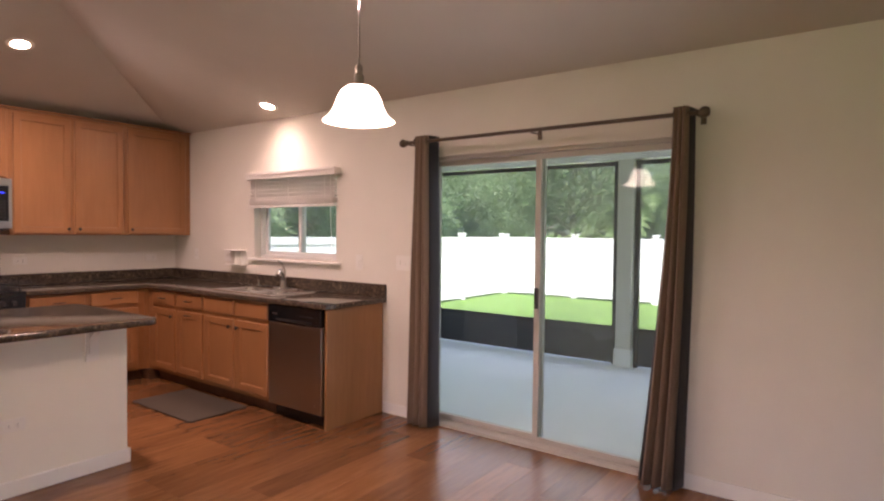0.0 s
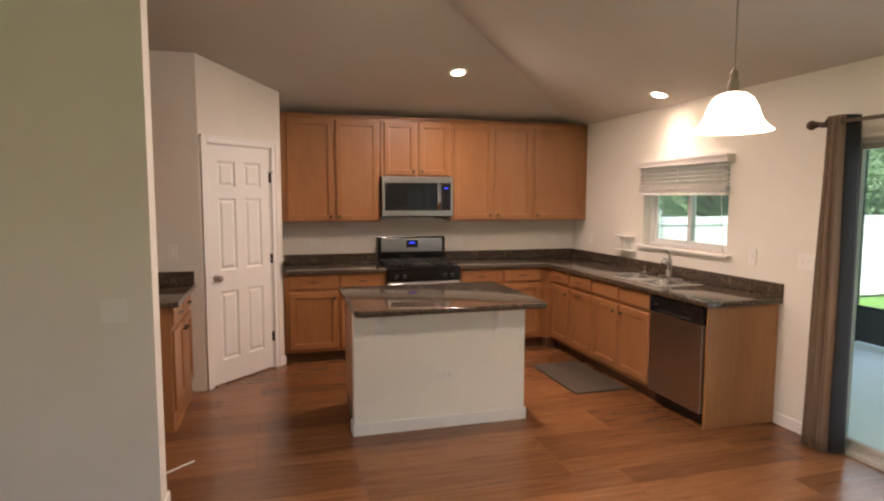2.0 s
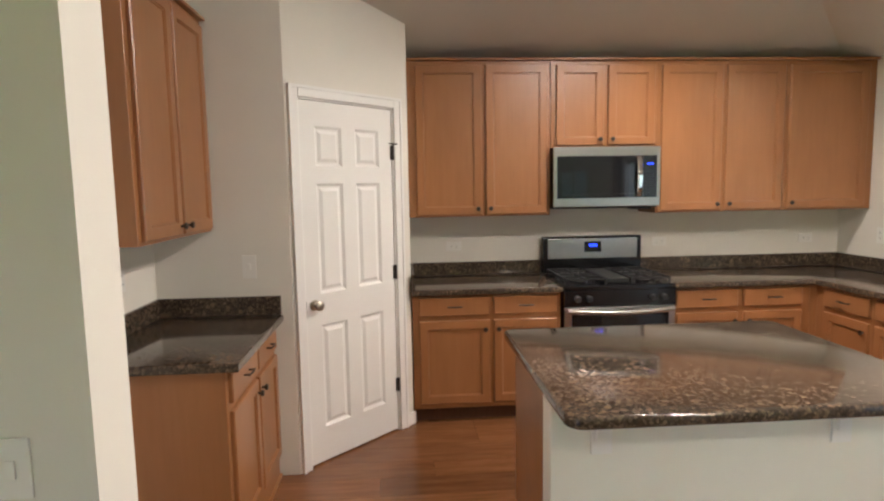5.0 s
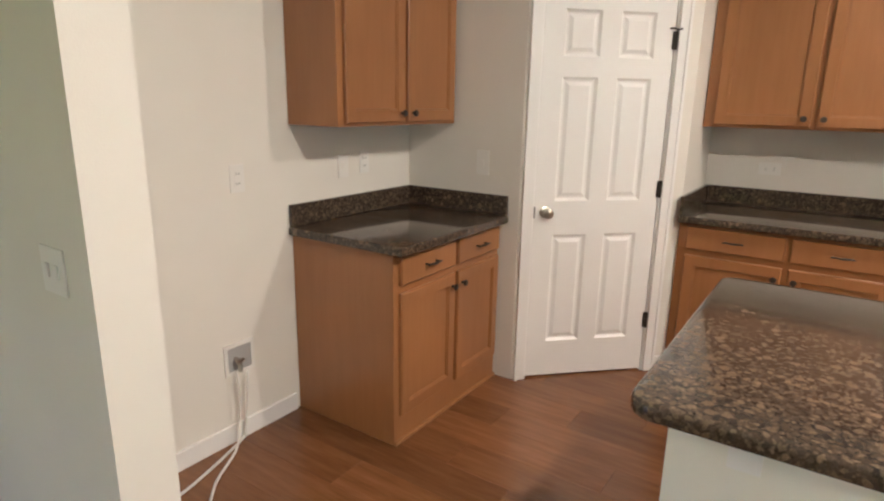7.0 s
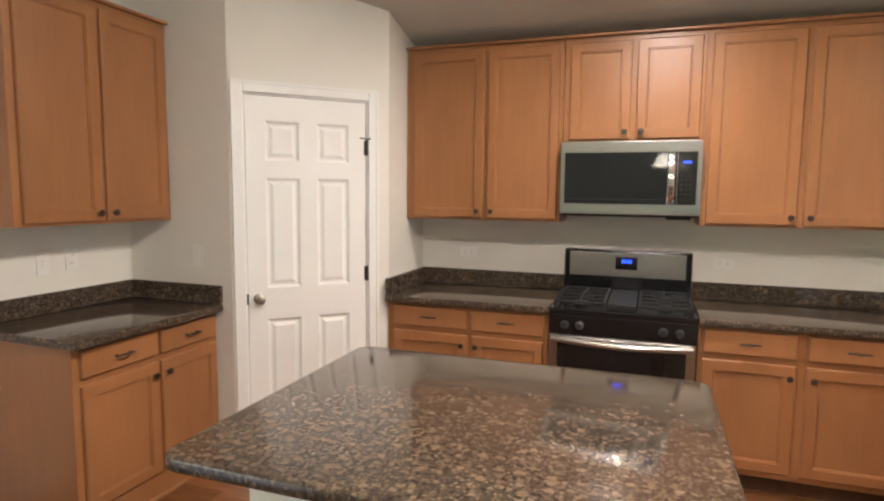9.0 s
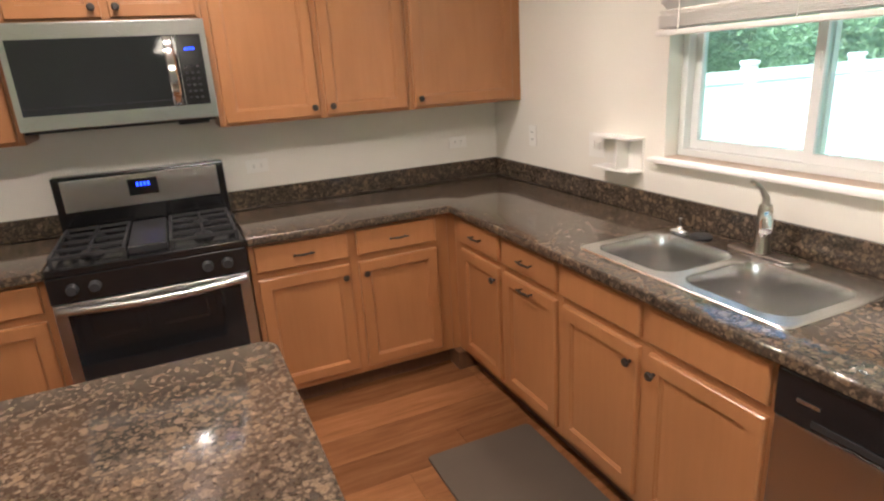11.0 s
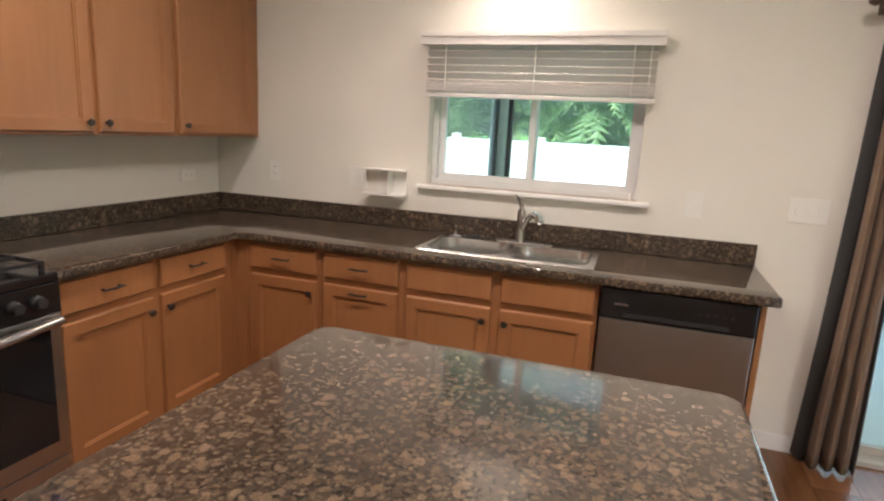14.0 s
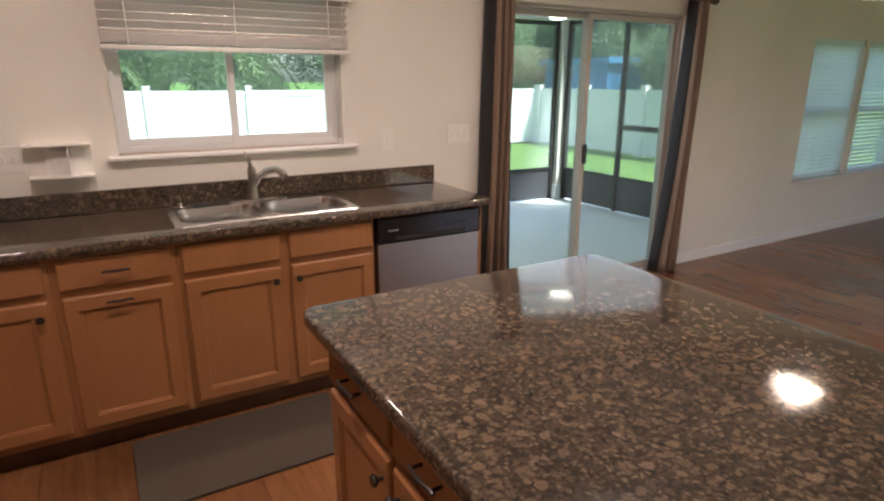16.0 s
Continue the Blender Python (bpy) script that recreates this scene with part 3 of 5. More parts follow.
def base_unit(label, at, width, fronts, group="base cabinets", depth=BODY_D, toe=True, hollow=False):
    """A base cabinet. fronts: rows of (x0, x1, has pull, knob side, 'door' or 'pullout')."""
    u = thing("base_cabinet", label, "cabinet", at, group)
    z0 = 0.10 if toe else 0.0
    if hollow:
        part("side_panel", boxed(0.0005, -depth, z0, 0.019, -0.003, TOP_Z), CAB, u)
        part("side_panel", boxed(width - 0.019, -depth, z0, width - 0.0005, -0.003, TOP_Z), CAB, u)
        part("face_frame", boxed(0.0192, -depth, z0, width - 0.0192, -depth + 0.02, TOP_Z), CAB, u)
        part("floor_panel", boxed(0.0192, -depth + 0.0205, z0, width - 0.0192, -0.003, z0 + 0.02), CAB, u)
    else:
        part("body", boxed(0.0005, -depth, z0, width - 0.0005, -0.003, TOP_Z, 0.0015, 1), CAB, u)
    if toe:
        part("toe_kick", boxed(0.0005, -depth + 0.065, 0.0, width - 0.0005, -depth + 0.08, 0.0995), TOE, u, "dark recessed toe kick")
    for x0, x1, handle, side, kind in fronts:
        yf = -depth - 0.0195
        dr = part("drawer_front", panel_front(x0, DRAW_Z0, x1, DRAW_Z1, yf, flat=True), CAB, u)
        if handle:
            part("pull", pull((x0 + x1) / 2, yf, (DRAW_Z0 + DRAW_Z1) / 2), BRONZE, dr, "dark bronze bar pull", True)
        do = part("door", panel_front(x0, DOOR_Z0, x1, DOOR_Z1, yf), CAB, u)
        if kind == "pullout":
            part("pull", pull((x0 + x1) / 2, yf, DOOR_Z1 - 0.028), BRONZE, do, "dark bronze bar pull", True)
        elif side:
            part("knob", knob(x1 - 0.03 if side > 0 else x0 + 0.03, yf, DOOR_Z1 - 0.06), BRONZE, do, "dark bronze knob", True)
    return u


def wall_unit(label, at, width, z0, z1, fronts, group="wall cabinets", depth=0.305):
    u = thing("wall_cabinet", label, "cabinet", at, group)
    part("body", boxed(0.0005, -depth, z0, width - 0.0005, -0.003, z1, 0.0015, 1), CAB, u)
    for x0, x1, side in fronts:
        yf = -depth - 0.0195
        do = part("door", panel_front(x0, z0 + 0.014, x1, z1 - 0.03, yf), CAB, u)
        part("knob", knob(x1 - 0.03 if side > 0 else x0 + 0.03, yf, z0 + 0.055), BRONZE, do, "dark bronze knob", True)
    return u


RX0, RX1 = -2.395, -1.633
UZ0, UZ1 = 1.372, 2.438
NORTH = lambda x: pose(x, 0, 0)
EAST = lambda y: pose(0, y, 0, 0, 0, -90)
WEST = lambda y: pose(LEFT, y, 0, 0, 0, 90)

base_unit("stained maple base cabinet with two drawers beside the pantry", NORTH(-3.395), 0.995, [(0.045, 0.512, True, 1, "door"), (0.54, 0.965, True, -1, "door")])
base_unit("stained maple base cabinet with two drawers beside the range", NORTH(RX1 + 0.005), 0.985, [(0.025, 0.455, True, 1, "door"), (0.50, 0.915, True, -1, "door")])
base_unit("narrow stained maple base cabinet in the corner run", EAST(-0.665), 0.435, [(0.035, 0.415, True, 1, "door")])
base_unit("stained maple base cabinet with a pull-out front", EAST(-1.10), 0.445, [(0.025, 0.42, True, 0, "pullout")])
base_unit("stained maple sink base cabinet with false drawer fronts", EAST(-1.545), 0.89, [(0.02, 0.425, False, 1, "door"), (0.47, 0.875, False, -1, "door")], hollow=True)
base_unit("stained maple base cabinet with two drawers below the short counter", WEST(-2.12), 0.88, [(0.035, 0.445, True, 1, "door"), (0.47, 0.862, True, -1, "door")], toe=False)
shoe = thing("shoe_moulding", "thin maple shoe moulding along the short cabinet", "moulding", WEST(-2.12))
part("moulding", boxed(0.0, -0.615, 0.0, 0.88, -0.6005, 0.018, 0.004), CAB_SIDE, shoe)
cf = thing("corner_filler", "stained maple filler where the base cabinets meet", "cabinet panel", pose(0, 0, 0))
part("north_filler", boxed(-0.6425, -0.60, 0.10, -0.02, -0.02, TOP_Z), CAB, cf)
part("east_filler", boxed(-0.60, -0.6645, 0.10, -0.02, -0.6005, TOP_Z), CAB, cf)
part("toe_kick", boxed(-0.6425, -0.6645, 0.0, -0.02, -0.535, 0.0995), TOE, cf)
end = thing("end_panel", "stained maple end panel beside the dishwasher", "cabinet panel", EAST(-3.045))
part("panel", boxed(0.0, -0.60, 0.0, 0.022, -0.003, TOP_Z, 0.0015, 1), CAB_SIDE, end)

wall_unit("tall stained maple wall cabinet beside the pantry", NORTH(-3.395), 0.997, UZ0, UZ1, [(0.055, 0.512, 1), (0.54, 0.975, -1)])
wall_unit("short stained maple wall cabinet above the microwave", NORTH(RX0), RX1 - RX0, 1.842, UZ1, [(0.035, 0.375, 1), (0.405, 0.742, -1)])
wall_unit("tall stained maple wall cabinet beside the microwave", NORTH(RX1), 0.955, UZ0, UZ1, [(0.03, 0.475, 1), (0.505, 0.935, -1)])
wall_unit("tall stained maple corner wall cabinet", NORTH(-0.677), 0.674, UZ0, UZ1, [(0.02, 0.615, -1)])
wall_unit("stained maple wall cabinet above the short counter", WEST(-2.115), 0.876, UZ0, UZ1, [(0.035, 0.43, 1), (0.455, 0.850, -1)])
for at, w in ((NORTH(-3.395), 3.39), (WEST(-2.115), 0.876)):
    cr = thing("crown_strip", "thin stained maple strip along the cabinet tops", "cabinet trim", at)
    part("strip", boxed(0.0, -0.335, UZ1 + 0.0005, w, -0.003, UZ1 + 0.016, 0.004), CAB, cr)


# ---- worktops ----
SK = (-0.545, -2.395, -0.075, -1.565)


def worktop(name, label, slabs, splashes):
    u = thing(name, label, "countertop")
    for bm in slabs:
        part("slab", bm, GRANITE, u, "", True)
    for s in splashes:
        part("backsplash", boxed(*s, 0.003), GRANITE, u)
    return u


def corner_slab():
    xs = [RX1 + 0.003, -0.645, SK[0] + 0.02, SK[2] - 0.02, -0.003]
    ys = [-3.105, SK[1] + 0.02, SK[3] - 0.02, -0.645, -0.003]
    keep = lambda x, y: (y > -0.645 or x > -0.645) and not (SK[0] + 0.02 < x < SK[2] - 0.02 and SK[1] + 0.02 < y < SK[3] - 0.02)
    bm = grid_slab(xs, ys, keep, TOP_Z + 0.0005, CNT, lambda u, v, w: (u, v, w))
    bmesh.ops.recalc_face_normals(bm, faces=bm.faces[:])
    edges = [e for e in bm.edges if len(e.link_faces) == 2 and e.calc_face_angle(0) > 0.5]
    bmesh.ops.bevel(bm, geom=edges, offset=0.008, segments=3, affect="EDGES", profile=0.5)
    return bm


worktop("countertop", "polished brown speckled granite counter running round the corner", [corner_slab()],
        [(RX1 + 0.003, -0.022, CNT + 0.0005, -0.0235, -0.003, CNT + 0.102), (-0.0225, -3.10, CNT + 0.0005, -0.003, -0.003, CNT + 0.102)])
worktop("countertop", "short polished brown granite counter between pantry and range",
        [outline_slab([(-3.397, -0.645), (RX0 - 0.003, -0.645), (RX0 - 0.003, -0.003), (-3.397, -0.003)], TOP_Z + 0.0005, CNT, 0.008)],
        [(-3.376, -0.022, CNT + 0.0005, RX0 - 0.004, -0.003, CNT + 0.102), (-3.397, -0.64, CNT + 0.0005, -3.3775, -0.003, CNT + 0.102)])
worktop("countertop", "small polished brown granite counter beside the pantry door",
        [outline_slab([(LEFT + 0.003, -2.14), (-4.10, -2.14), (-4.10, -1.250), (-4.13, -1.238), (LEFT + 0.003, -1.238)], TOP_Z + 0.0005, CNT, 0.008)],
        [(LEFT + 0.003, -2.135, CNT + 0.0005, LEFT + 0.022, -1.2575, CNT + 0.102), (LEFT + 0.003, -1.257, CNT + 0.0005, -4.11, -1.238, CNT + 0.102)])


# ---- island ----
IX0, IX1, IY0, IY1 = -2.995, -1.680, -2.825, -1.740
island = thing("kitchen_island", "island with a white panelled back, maple cabinets and corbels", "kitchen island", pose(0, 0, 0))
part("knee_wall", boxed(-2.965, -2.515, 0.0, -1.725, -2.405, TOP_Z), ISLAND_PAINT, island, "white painted knee wall")
part("body", boxed(-2.945, -2.4045, 0.10, -1.745, -1.805, TOP_Z, 0.0015, 1), CAB, island)
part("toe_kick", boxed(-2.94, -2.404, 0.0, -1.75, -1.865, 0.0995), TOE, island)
for r in ((-2.979, -2.529, 0, -1.711, -2.5155, BASE_H), (-2.979, -2.515, 0, -2.9655, -2.405, BASE_H), (-1.7245, -2.515, 0, -1.711, -2.405, BASE_H)):
    part("baseboard", boxed(*r, 0.003), TRIM, island)


def island_fronts():
    """Three bays on the cabinet side, which faces the range."""
    turn = pose(-1.745, -1.805, 0, 0, 0, 180)
    for x0, x1, side in ((0.03, 0.40, 1), (0.425, 0.775, -1), (0.80, 1.17, -1)):
        for name, bm in (("drawer_front", panel_front(x0, DRAW_Z0, x1, DRAW_Z1, -0.0195, flat=True)), ("door", panel_front(x0, DOOR_Z0, x1, DOOR_Z1, -0.0195))):
            bm.transform(turn)
            fr = part(name, bm, CAB, island)
            hb = pull((x0 + x1) / 2, -0.0195, (DRAW_Z0 + DRAW_Z1) / 2) if name == "drawer_front" else knob(x1 - 0.03 if side > 0 else x0 + 0.03, -0.0195, DOOR_Z1 - 0.06)
            hb.transform(turn)
            part("pull" if name == "drawer_front" else "knob", hb, BRONZE, fr, "dark bronze handle", True)


island_fronts()


def corbel(x):
    """A curved white bracket under the overhang."""
    prof = [(0, 0), (0.13, 0), (0.13, -0.028)]
    prof += [(0.022 + 0.10 * (1 - math.sin(radians(a))), -0.028 - 0.095 * (1 - math.cos(radians(a)))) for a in range(10, 91, 10)]
    prof += [(0.022, -0.165), (0.0, -0.165)]
    bm = bmesh.new()
    f = bm.faces.new([bm.verts.new((x - 0.02, -2.516 - a, TOP_Z - 0.002 + b)) for a, b in prof])
    out = bmesh.ops.extrude_face_region(bm, geom=[f])
    bmesh.ops.translate(bm, verts=[g for g in out["geom"] if isinstance(g, bmesh.types.BMVert)], vec=(0.04, 0, 0))
    box(bm, x - 0.036, -2.526, TOP_Z - 0.215, x + 0.036, -2.5155, TOP_Z - 0.002)
    return bm


for cx in (-2.79, -1.925):
    part("corbel", corbel(cx), TRIM, island, "white curved corbel")
top = thing("island_top", "polished brown speckled granite island top with rounded corners", "countertop", pose(0, 0, 0))
part("slab", outline_slab(rounded(IX0, IY0, IX1, IY1, 0.055), TOP_Z + 0.0005, CNT, 0.010), GRANITE, top, "", True)


# ---- range ----
def gas_range():
    u = thing("gas_range", "black and stainless freestanding gas range with a lit blue clock", "range", NORTH(RX0 + 0.003))
    w = RX1 - RX0 - 0.006
    part("body", boxed(0, -0.64, 0.07, w, -0.005, 0.885, 0.003), BLACK, u)
    part("base", boxed(0.02, -0.60, 0.0, w - 0.02, -0.03, 0.0695), BLACKMAT, u)
    part("cooktop", boxed(-0.001, -0.665, 0.8855, w + 0.001, -0.075, 0.918, 0.006), BLACK, u, "black enamel cooktop")
    guard = part("backguard", boxed(0.0, -0.085, 0.9185, w, -0.012, 1.195, 0.008), BLACK, u)
    part("steel_panel", boxed(0.035, -0.0905, 1.03, w - 0.035, -0.0855, 1.178, 0.002), STEEL_H, guard, "brushed steel control panel")
    disp = part("clock_panel", boxed(w / 2 - 0.065, -0.094, 1.075, w / 2 + 0.065, -0.091, 1.155, 0.001), DARKGLASS, guard)
    digits = boxes(*[(w / 2 - 0.028 + k * 0.016, -0.0955, 1.118, w / 2 - 0.018 + k * 0.016, -0.0945, 1.138) for k in range(4)])
    part("display_digits", digits, GLOW_BLUE, guard, "blue lit clock digits")
    for gx0, gx1 in ((0.025, w / 2 - 0.09), (w / 2 + 0.09, w - 0.025)):
        g = bmesh.new()
        z = 0.958
        for x in (gx0, (gx0 + gx1) / 2, gx1):
            box(g, x - 0.006, -0.625, z - 0.012, x + 0.006, -0.115, z)
        for y in (-0.625, -0.50, -0.37, -0.24, -0.115):
            box(g, gx0 - 0.005, y - 0.006, z - 0.011, gx1 + 0.005, y + 0.006, z + 0.001)
        for x in (gx0, gx1):
            for y in (-0.62, -0.37, -0.12):
                box(g, x - 0.007, y - 0.007, 0.9185, x + 0.007, y + 0.007, z - 0.012)
        part("grate", g, BLACKMAT, u, "cast iron burner grate")
        for y in (-0.50, -0.24):
            part("burner", lathe([(0.045, 0), (0.047, 0.008), (0.034, 0.012), (0.034, 0.020), (0.0, 0.021)], 20, ((gx0 + gx1) / 2, y, 0.9185)), PLATEGREY, u, "", True)
    part("griddle", boxed(w / 2 - 0.075, -0.62, 0.9185, w / 2 + 0.075, -0.12, 0.956, 0.008), PLATEGREY, u, "grey centre griddle")
    part("knob_panel", boxed(0.0, -0.668, 0.775, w, -0.6405, 0.885, 0.004), BLACK, u)
    for x in (0.085, 0.165, w - 0.165, w - 0.085):
        part("control_knob", lathe([(0.024, 0), (0.024, -0.010), (0.020, -0.014), (0.018, -0.032), (0.0, -0.033)], 18, (x, -0.668, 0.83), "y"), BLACKMAT, u, "", True)
    door = part("oven_door", boxed(0.004, -0.668, 0.235, w - 0.004, -0.6405, 0.772, 0.003), STEEL_H, u, "stainless framed oven door")
    part("door_glass", boxed(0.048, -0.6715, 0.300, w - 0.048, -0.6685, 0.738, 0.001), DARKGLASS, door, "black oven glass")
    hnd = bmesh.new()
    pts = [(0.02 + (w - 0.04) * k / 12, -0.690 - 0.022 * math.sin(math.pi * k / 12), 0.752 - 0.012 * math.sin(math.pi * k / 12)) for k in range(13)]
    tube(hnd, pts, 0.0165, 12)
    for x in (0.032, w - 0.032):
        box(hnd, x - 0.014, -0.698, 0.738, x + 0.014, -0.668, 0.764)
    part("handle", hnd, STEEL_H, door, "curved stainless handle", True)
    dw = part("drawer", boxed(0.004, -0.666, 0.075, w - 0.004, -0.6405, 0.228, 0.003), STEEL_H, u, "stainless storage drawer")
    part("pull_slot", boxed(w / 2 - 0.13, -0.669, 0.172, w / 2 + 0.13, -0.6662, 0.192, 0.001), BLACKMAT, dw, "dark pull slot")


gas_range()


def microwave():
    u = thing("microwave", "stainless over-range microwave with a dark glass door", "microwave", NORTH(RX0 + 0.002))
    w, z0, z1, f = RX1 - RX0 - 0.004, 1.415, 1.840, -0.385
    part("body", boxed(0, f + 0.02, z0 + 0.012, w, -0.004, z1, 0.002), BLACK, u)
    part("vent_grille", boxed(0.01, f + 0.03, z0, w - 0.01, -0.03, z0 + 0.0115), BLACKMAT, u)
    fr = part("door", boxed(0.0, f, z0 + 0.012, w, f + 0.0195, z1, 0.004), STEEL_H, u, "stainless door frame")
    part("window", boxed(0.024, f - 0.003, z0 + 0.072, w * 0.835, f - 0.0003, z1 - 0.062, 0.001), DARKGLASS, fr, "dark glass window")
    part("control_panel", boxed(w * 0.838, f - 0.003, z0 + 0.072, w - 0.024, f - 0.0003, z1 - 0.062, 0.001), BLACK, fr)
    part("window_line", boxed(0.03, f - 0.0042, z0 + 0.098, w * 0.76, f - 0.0032, z0 + 0.101), PLATEGREY, fr)
    x = w * 0.795
    hb = bmesh.new()
    prof = [(z0 + 0.078, 0.006), (z0 + 0.10, 0.022), (z0 + 0.14, 0.032), ((z0 + z1) / 2, 0.037), (z1 - 0.13, 0.032), (z1 - 0.09, 0.022), (z1 - 0.068, 0.006)]
    rows = [[hb.verts.new(q) for q in ((x - 0.019, f - d, z), (x - 0.013, f - d - 0.007, z), (x + 0.013, f - d - 0.007, z), (x + 0.019, f - d, z), (x, f - d + 0.004, z))] for z, d in prof]
    for a, b in zip(rows, rows[1:]):
        for k in range(5):
            hb.faces.new((a[k], a[(k + 1) % 5], b[(k + 1) % 5], b[k]))
    hb.faces.new(rows[0])
    hb.faces.new(rows[-1])
    part("handle", hb, CHROME, fr, "curved chrome handle", True)
    part("display", boxes(*[(w * 0.875 + k * 0.011, f - 0.0045, z1 - 0.125, w * 0.875 + 0.007 + k * 0.011, f - 0.0035, z1 - 0.114) for k in range(4)]), GLOW_BLUE, fr)
    part("buttons", boxes(*[(w * 0.86 + c * 0.023, f - 0.0042, z0 + 0.10 + r * 0.026, w * 0.86 + 0.012 + c * 0.023, f - 0.0032, z0 + 0.107 + r * 0.026) for c in range(3) for r in range(6)]), PLATEGREY, fr)
    part("lamp_cover", boxed(w - 0.17, f + 0.05, z0 - 0.012, w - 0.04, f + 0.16, z0 - 0.0003, 0.002), BLACKMAT, u)


microwave()


def dishwasher():
    u = thing("dishwasher", "stainless dishwasher with a black control strip", "dishwasher", EAST(-2.440))
    w = 0.60
    part("tub", boxed(0.004, -0.575, 0.10, w - 0.004, -0.02, 0.870), BLACKMAT, u)
    part("toe_kick", boxed(0.006, -0.55, 0.004, w - 0.006, -0.53, 0.0995), BLACK, u)
    door = part("door", boxed(0.004, -0.622, 0.105, w - 0.004, -0.5755, 0.735, 0.006), STEEL, u, "brushed stainless door")
    ctl = part("control_strip", boxed(0.004, -0.630, 0.738, w - 0.004, -0.5755, 0.868, 0.008), BLACK, u, "black control strip")
    part("handle_recess", boxed(0.10, -0.634, 0.752, w - 0.10, -0.6302, 0.770, 0.0015), BLACKMAT, ctl)
    part("emblem", boxed(0.06, -0.6325, 0.80, 0.115, -0.6303, 0.808), STEEL_H, ctl, "small silver emblem bar")
    part("buttons", boxes(*[(w - 0.22 + k * 0.03, -0.632, 0.802, w - 0.205 + k * 0.03, -0.6303, 0.808) for k in range(5)]), PLATEGREY, ctl)
    part("badge", lathe([(0.011, 0), (0.011, -0.002), (0.0, -0.0022)], 16, (w - 0.07, -0.622, 0.165), "y"), STEEL_H, door)


dishwasher()


# ---- sink and tap ----
def sink():
    u = thing("kitchen_sink", "double-bowl stainless drop-in sink", "sink", pose(0, 0, 0))
    x0, y0, x1, y1 = SK
    zt = CNT + 0.006
    rim = bmesh.new()
    outer = rounded(x0, y0, x1, y1, 0.03, 5)
    mid = (y0 + y1) / 2
    holes = [rounded(x0 + 0.035, y0 + 0.03, x1 - 0.095, mid - 0.018, 0.075, 7), rounded(x0 + 0.035, mid + 0.018, x1 - 0.095, y1 - 0.03, 0.075, 7)]
    edges = []
    for loop in [outer] + holes:
        vs = [rim.verts.new((x, y, zt)) for x, y in loop]
        edges += [rim.edges.new((vs[k], vs[(k + 1) % len(vs)])) for k in range(len(vs))]
    bmesh.ops.triangle_fill(rim, use_beauty=True, use_dissolve=False, edges=edges)
    inside = lambda c, h: min(p[0] for p in h) < c.x < max(p[0] for p in h) and min(p[1] for p in h) < c.y < max(p[1] for p in h) and all(
        (h[(k + 1) % len(h)][0] - h[k][0]) * (c.y - h[k][1]) - (h[(k + 1) % len(h)][1] - h[k][1]) * (c.x - h[k][0]) > 0 for k in range(len(h)))
    bmesh.ops.delete(rim, geom=[f for f in rim.faces if any(inside(f.calc_center_median(), h) for h in holes)], context="FACES_ONLY")
    lo = [rim.verts.new((x + (0.004 if x > (x0 + x1) / 2 else -0.004), y + (0.004 if y > mid else -0.004), CNT + 0.0008)) for x, y in outer]
    hi = [v for v in rim.verts if abs(v.co.z - zt) < 1e-6][: len(outer)]
    for k in range(len(outer)):
        rim.faces.new((hi[k], hi[(k + 1) % len(outer)], lo[(k + 1) % len(outer)], lo[k]))
    part("rim", rim, SINKSTEEL, u)
    for loop in holes:
        b = bmesh.new()
        cx, cy = sum(p[0] for p in loop) / len(loop), sum(p[1] for p in loop) / len(loop)
        rings = [[b.verts.new((cx + (x - cx) * s, cy + (y - cy) * s, z)) for x, y in loop] for s, z in ((1.0, zt), (0.985, zt - 0.006), (0.975, zt - 0.10), (0.955, zt - 0.165), (0.90, zt - 0.185), (0.60, zt - 0.190), (0.12, zt - 0.194))]
        for r0, r1 in zip(rings, rings[1:]):
            for k in range(len(loop)):
                b.faces.new((r0[k], r0[(k + 1) % len(loop)], r1[(k + 1) % len(loop)], r1[k]))
        b.faces.new(rings[-1])
        bowl = part("bowl", b, SINKSTEEL, u, "", True)
        part("drain", lathe([(0.042, 0), (0.044, 0.003), (0.034, 0.004), (0.03, 0.001), (0.0, 0.001)], 20, (cx, cy, zt - 0.1925)), CHROME, bowl, "", True)
    return zt


SINK_Z = sink()


def tap():
    tx, ty = -0.115, -1.985
    u = thing("kitchen_tap", "brushed nickel single-lever pull-out kitchen tap", "tap", pose(tx, ty, SINK_Z))
    part("deck_plate", outline_slab(rounded(-0.03, -0.125, 0.03, 0.125, 0.029, 6), 0.0005, 0.008, 0.003), NICKEL, u, "", True)
    part("body", lathe([(0.027, 0.0085), (0.025, 0.03), (0.021, 0.09), (0.022, 0.13), (0.023, 0.155), (0.018, 0.172), (0.0, 0.175)], 20), NICKEL, u, "", True)
    part("spout", tubed([(-0.008, -0.006, 0.075), (-0.035, -0.030, 0.125), (-0.075, -0.062, 0.158), (-0.115, -0.092, 0.166), (-0.145, -0.114, 0.154), (-0.158, -0.124, 0.136)], [0.016, 0.0165, 0.0165, 0.018, 0.020, 0.019], 14), CHROME, u, "bright angled spray head", True)
    part("lever", tubed([(0.0, 0.0, 0.165), (0.004, 0.006, 0.195), (-0.008, 0.018, 0.226), (-0.036, 0.034, 0.250)], [0.013, 0.011, 0.008, 0.006], 10), NICKEL, u, "", True)


